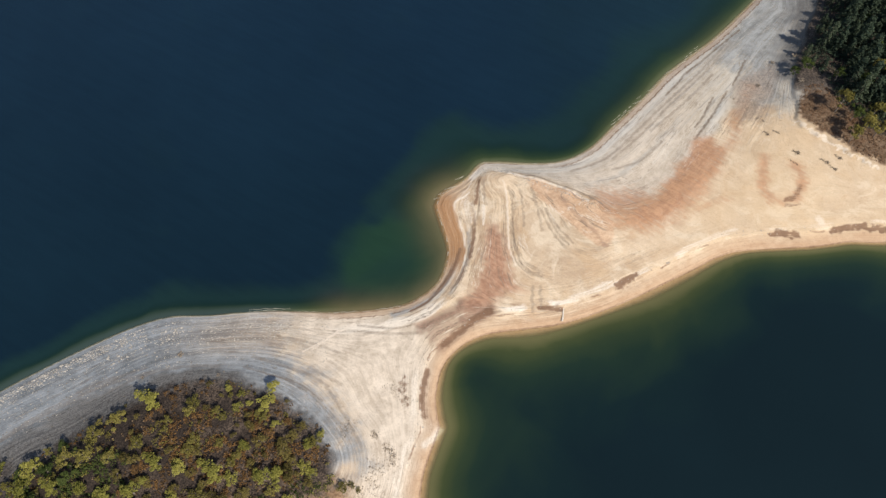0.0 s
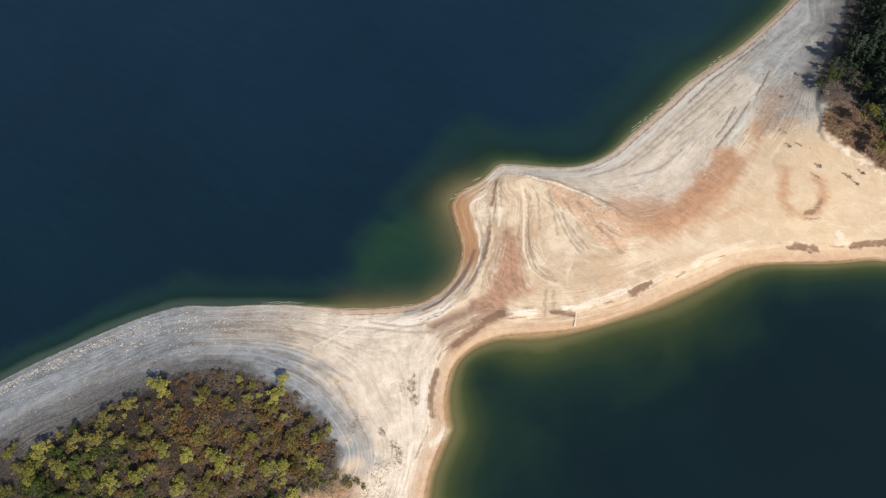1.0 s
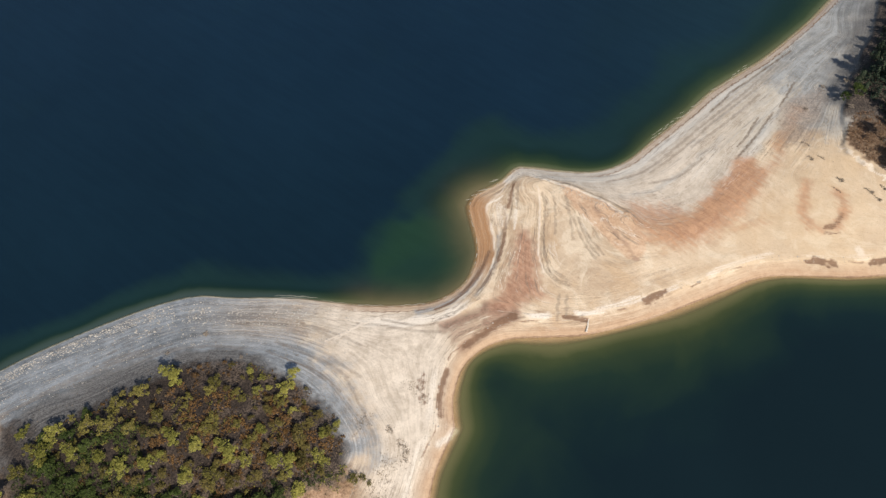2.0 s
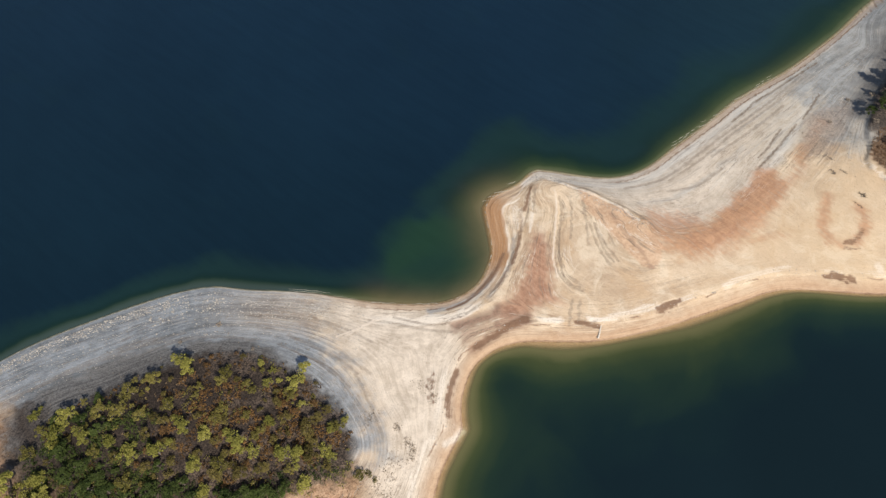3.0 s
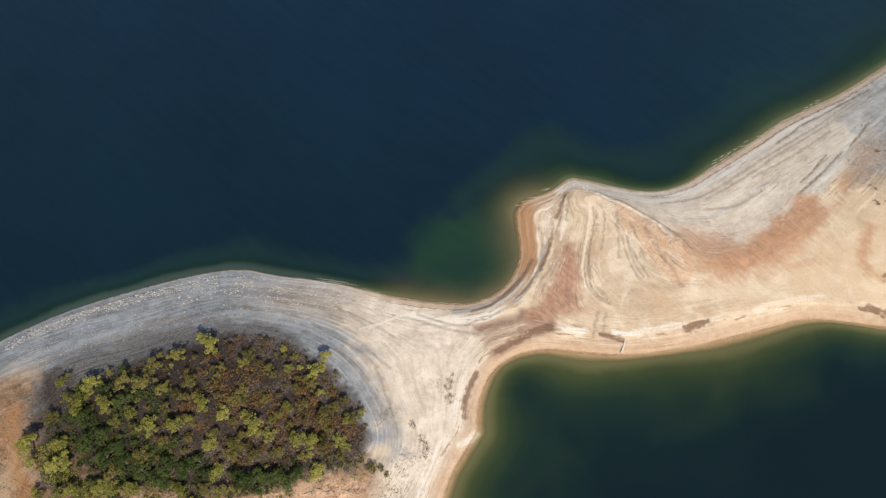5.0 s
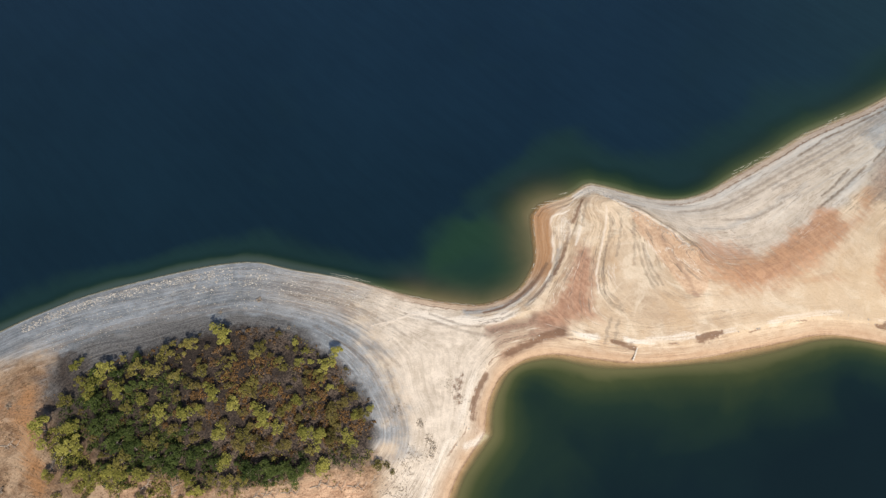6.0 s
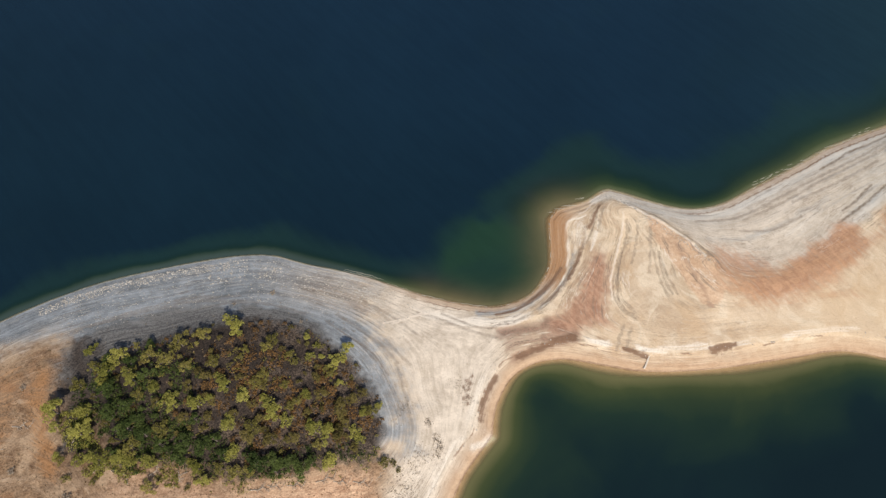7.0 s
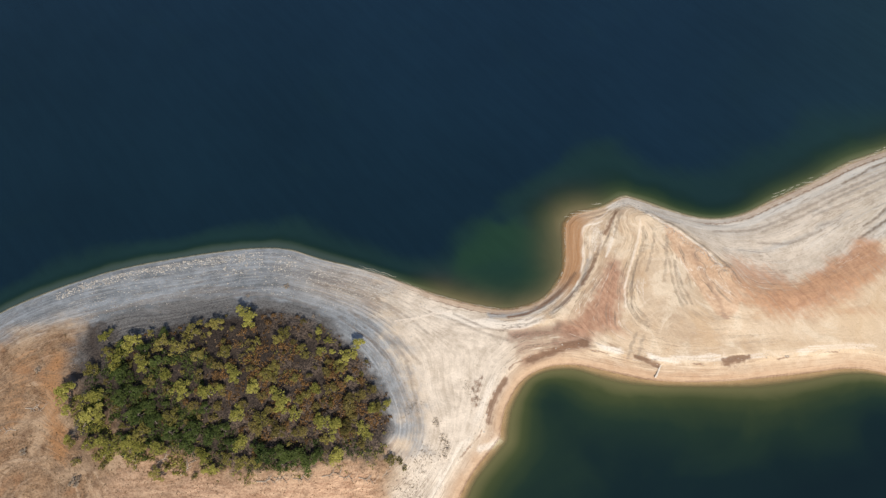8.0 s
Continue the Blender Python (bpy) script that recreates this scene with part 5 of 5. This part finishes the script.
thicket("dry_grass", rng, sown(rng, FIELD, 5000, 1.2), 0.12, 0.32, 4, 0.13, STRAW, "short dry straw-coloured grass on the island's flat")
thicket("brown_grass", rng, sown(rng, FIELD, 800, 1.6), 0.12, 0.3, 4, 0.14, RUST, "short rusty dry grass on the island's flat")


def weeds_about(rng, places, count, reach):
    return [(x + rng.gauss(0, reach), y + rng.gauss(0, reach * 1.3)) for x, y in places for _ in range(count)]


thicket("shore_weed", rng, weeds_about(rng, [(-14.2, 39.2), (-13, 37.6), (-12.8, 35.6), (-17.6, 42.4)], 55, 0.55) + weeds_about(rng, [(-20.9, 24.4), (-19.9, 27.7), (-18.9, 31), (-17.1, 30.2), (-18.4, 23.9), (-16.9, 25.9), (-17.9, 34.3), (-15.4, 33.7), (-25.3, 43.2), (-23.8, 44.5), (-15.9, 23.4), (-20.5, 21.7), (-10.8, 54.2), (-9.4, 51.5), (-13.8, 54.8)], 30, 0.9)
        + weeds_about(rng, [(x, y) for x in (-46, -40, -35, -30, -26) for y in (58 - 0.9 * (x + 46) + 2,)], 25, 1.6), 0.08, 0.3, 5, 0.11, DUSK,
        "withered grey-brown weed on the bare sand")
thicket("sand_weed", rng, [(x + 1.6 * u + rng.gauss(0, 0.25), y - 1.4 * u + rng.gauss(0, 0.25)) for x, y in ((110.6, 130.2), (118.6, 126.8), (120.6, 124.4), (122.8, 128.4), (103.2, 138.2), (106.4, 138.4), (103, 144), (109, 126.5)) for u in [rng.uniform(-0.6, 0.6) for _ in range(26)]], 0.08, 0.3, 5, 0.11, DUSK,
        "thin withered weed trailing down the sand slope")
thicket("slope_weed", rng, weeds_about(rng, [(105.6, 159), (97, 153), (103, 166.7), (112.7, 169), (110.7, 156.7), (101.6, 149), (117, 164), (112.7, 182), (123, 178), (112, 150.6), (108, 175), (119, 188)], 26, 2.6),
        0.1, 0.45, 5, 0.13, DUSK, "withered grey-brown weed on the shingle slope")
north_slope = smooth_line([(-120, 42), (-108, 52), (-90, 62), (-70, 70), (-50, 70), (-42, 60), (-36, 52), (-28, 43), (-30, 42), (-46, 54), (-58, 57), (-71, 56), (-80, 52), (-99, 38), (-110, 33)], 3, True)
thicket("slope_scrub", rng, sown(rng, north_slope, 420, 1.6), 0.12, 0.5, 6, 0.13, DUSK, "low dark scrub dotted over the grey slope")


# ------------------------------------------------------------------ shrubs on the bare shore
def shrub(seed, leaf, label):
    """A low bush: short stems and a ragged mound of leaves."""
    r = random.Random(seed)
    root = new("shrub")
    v, f = [], []
    tips = []
    for k in range(7):
        a = k * 0.9 + r.uniform(-0.3, 0.3)
        tip = Vector((math.cos(a) * r.uniform(0.3, 0.8), math.sin(a) * r.uniform(0.3, 0.8), r.uniform(0.4, 0.9)))
        tube(v, f, [(0, 0, -0.1), tip * 0.5 + Vector((0, 0, 0.1)), tip], [0.05, 0.035, 0.012], 4)
        tips.append(tip)
    stems = new("stems", mesh_of("stems", v, f, BARK))
    stems.parent = root
    v, f = [], []
    for tip in tips:
        leaves(r, v, f, tip, r.uniform(0.28, 0.45), 34, 0.12)
    mound = new("foliage", mesh_of("foliage", v, f, leaf))
    mound.parent = root
    return tagged(root, label, "shrub", "shrubs on the bare shore")


SHRUBS = {"grey": [(110.9, 129.7, 0.8), (119.2, 126, 0.65), (121.2, 123.6, 0.6), (123.6, 127.4, 0.65), (103.4, 137.2, 0.5), (-71, 63.8, 0.9), (-94.4, -2.7, 1.5), (-121, 18, 0.9), (-79.6, 57, 0.6), (-59.3, 57.5, 0.6),
                   (-110.5, -1, 1.0), (105.6, 159, 0.7), (112.7, 169.3, 0.8), (117.3, 164, 1.0), (120, 171, 1.2), (118, 158, 1.1)],
          "olive": [(-22.5, 29.8, 1.1), (-20.8, 28.6, 0.9), (-97, 1.5, 1.3), (-90.5, 3, 1.2),
                    (-76, 8.4, 1.2), (-68, 8.8, 1.0), (-40, 46.5, 0.9)]}
first = {}
for key, leaf, text in (("grey", DUSK, "small withered grey-brown shrub on bare ground"), ("olive", OLIVE, "small olive-green shrub at the edge of bare sand")):
    for x, y, size in SHRUBS[key]:
        m = Matrix.LocRotScale((x, y, ground_at(x, y)), Euler((0, 0, rng.uniform(0, 6.3))), (size, size, size * 0.9))
        if key in first:
            copy_thing(first[key], Matrix()).matrix_basis = m
        else:
            first[key] = shrub(len(first) + 3, leaf, text)
            first[key].matrix_basis = m


# ------------------------------------------------------------------ fallen dead branches
def fallen_branch(seed, length, label):
    """A bleached dead limb on the ground with its side branches."""
    r = random.Random(seed)
    root = new("fallen_branch")
    path, z = [], 0.12
    for k in range(6):
        path.append((length * k / 5, r.uniform(-0.12, 0.12) * length * k / 5, z + 0.04 * k))
    v, f = [], []
    tube(v, f, path, [0.13, 0.11, 0.09, 0.07, 0.05, 0.02], 6)
    stem = new("stem", mesh_of("stem", v, f, BONE))
    stem.parent = root
    for k in range(7):
        a = Vector(path[1 + k % 4]).lerp(Vector(path[2 + k % 4]), r.random())
        side = (1 if k % 2 else -1) * r.uniform(0.5, 1.0)
        reach = length * r.uniform(0.2, 0.45)
        tip = a + Vector((reach * 0.7, side * reach, r.uniform(0.0, 0.35)))
        v, f = [], []
        tube(v, f, [a, a.lerp(tip, 0.5) + Vector((0, 0, 0.12)), tip], [0.06, 0.045, 0.015], 5)
        tube(v, f, [a.lerp(tip, 0.5), tip + Vector((-0.3 * reach, 0.2 * reach * side, 0.1))], [0.035, 0.012], 4)
        twig = new("side_branch", mesh_of("side_branch", v, f, BONE))
        twig.parent = root
    return tagged(root, label, "branch", "dead branches on the island")


lying = None
for x, y, turn, size in ((-117.5, 8.4, 20, 1.0), (-71.5, 7.6, 80, 1.1), (-82.5, 5, 130, 1.0), (-53.5, 12.8, 25, 1.1), (-50, 15.2, 10, 0.8), (-39, 19.5, 35, 1.0), (-35, 21, 15, 0.8),
                         (-78.5, 8.4, 60, 0.9), (-115.9, 2.9, 200, 0.8), (-24.5, 27.5, 55, 0.8), (-25.2, 24.6, 70, 0.7),
                         (-92, 4.5, 70, 0.9), (-100.5, 8.5, 110, 0.9), (-88, 6.5, 30, 0.8), (-45.5, 16.6, 20, 0.9), (-30.5, 22.5, 10, 0.9)):
    m = Matrix.LocRotScale((x, y, ground_at(x, y) - 0.05), Euler((0, 0, radians(turn))), (size, size, size))
    if lying is None:
        lying = fallen_branch(9, 5.0, "bleached dead branch lying on dry ground")
        lying.matrix_basis = m
    else:
        copy_thing(lying, Matrix()).matrix_basis = m


# ------------------------------------------------------------------ stones and a small sill on the beach
def stones(name, rng, places, low, high, label):
    """Loose angular stones, joined into one."""
    v, f = [], []
    for x, y in places:
        s = rng.uniform(low, high) * (1.8 if rng.random() < 0.08 else 1.0)
        z = ground_at(x, y)
        if z < 0.02:
            continue
        b, turn = len(v), rng.uniform(0, 6.3)
        for lay, grow in ((-0.2, 1.0), (0.35, 0.85), (0.6, 0.4)):
            for k in range(5):
                a = turn + k * 1.257 + rng.uniform(-0.25, 0.25)
                q = s * grow * rng.uniform(0.7, 1.1)
                v.append((x + math.cos(a) * q * 1.3, y + math.sin(a) * q, z + s * lay))
        for lay in (0, 1):
            for k in range(5):
                i, j = b + lay * 5 + k, b + lay * 5 + (k + 1) % 5
                f.append((i, j, j + 5, i + 5))
        f.append(tuple(b + 10 + k for k in range(5)))
    ob = new(name, mesh_of(name, v, f, STONE))
    return tagged(ob, label, "stones", kind="stuff")


def along_shore(rng, line, lo, hi, count, near, far):
    """Random places between two distances inland of a stretch of shore."""
    out = []
    part = line[(line[:, 0] > lo) & (line[:, 0] < hi)]
    for _ in range(count):
        k = rng.randrange(len(part) - 1)
        a, b = part[k], part[k + 1]
        n = np.array([b[1] - a[1], a[0] - b[0]]) / (np.linalg.norm(b - a) + 1e-9)
        q = a + (b - a) * rng.random() + n * (near + (far - near) * rng.random() ** 1.3)
        out.append((float(q[0]), float(q[1])))
    return out


stones("pale_shore_stones", rng, along_shore(rng, NORTH, -135, -82, 900, 1.6, 4.2) + along_shore(rng, NORTH, -95, -40, 520, 3.5, 9.0), 0.07, 0.23, "pale broken stones strewn along the grey shore")
stones("slope_stones", rng, along_shore(rng, NORTH, -130, -30, 1600, 1.0, 16.0), 0.05, 0.16, "small grey stones scattered over the island slope")
stones("tip_stones", rng, [(rng.gauss(15, 5), rng.gauss(126, 1.2)) for _ in range(260)] + [(20 + 28 * t + rng.gauss(0, 0.6), 124 - 13 * t + rng.gauss(0, 0.6)) for t in [rng.random() for _ in range(220)]], 0.05, 0.15,
       "pale stones along the crest of the sand spit")
stones("beach_stones", rng, along_shore(rng, SOUTH, -6, 132, 200, 4.2, 6.0), 0.05, 0.15, "scattered stones along the edge of the beach")


def sill(length, width, height, label):
    """A low bank of laid stones that runs down to the water."""
    root = new("stone_sill")
    r = random.Random(2)
    step = length / 11
    for k in range(11):
        bm = bmesh.new()
        bmesh.ops.create_cube(bm, size=1.0)
        bmesh.ops.scale(bm, vec=(width * r.uniform(0.8, 1.1), step * 0.94, height * r.uniform(0.8, 1.2)), verts=bm.verts)
        bmesh.ops.bevel(bm, geom=list(bm.edges), offset=0.05, segments=1, affect="EDGES")
        me = bpy.data.meshes.new("block")
        bm.to_mesh(me)
        bm.free()
        me.materials.append(LIMESTONE)
        block = new("block", me)
        block.parent = root
        block.matrix_basis = pose(r.uniform(-0.06, 0.06), step * (k - 5), 0.05 * (k - 5) * 0.6, 0, 0, r.uniform(-6, 6))
    return tagged(root, label, "sill")


bank = sill(6.6, 0.45, 0.2, "low pale stone sill running down the beach to the water")
bank.matrix_basis = pose(33.9, 77.8, ground_at(33.9, 77.8) + 0.05, 0, 0, -9)
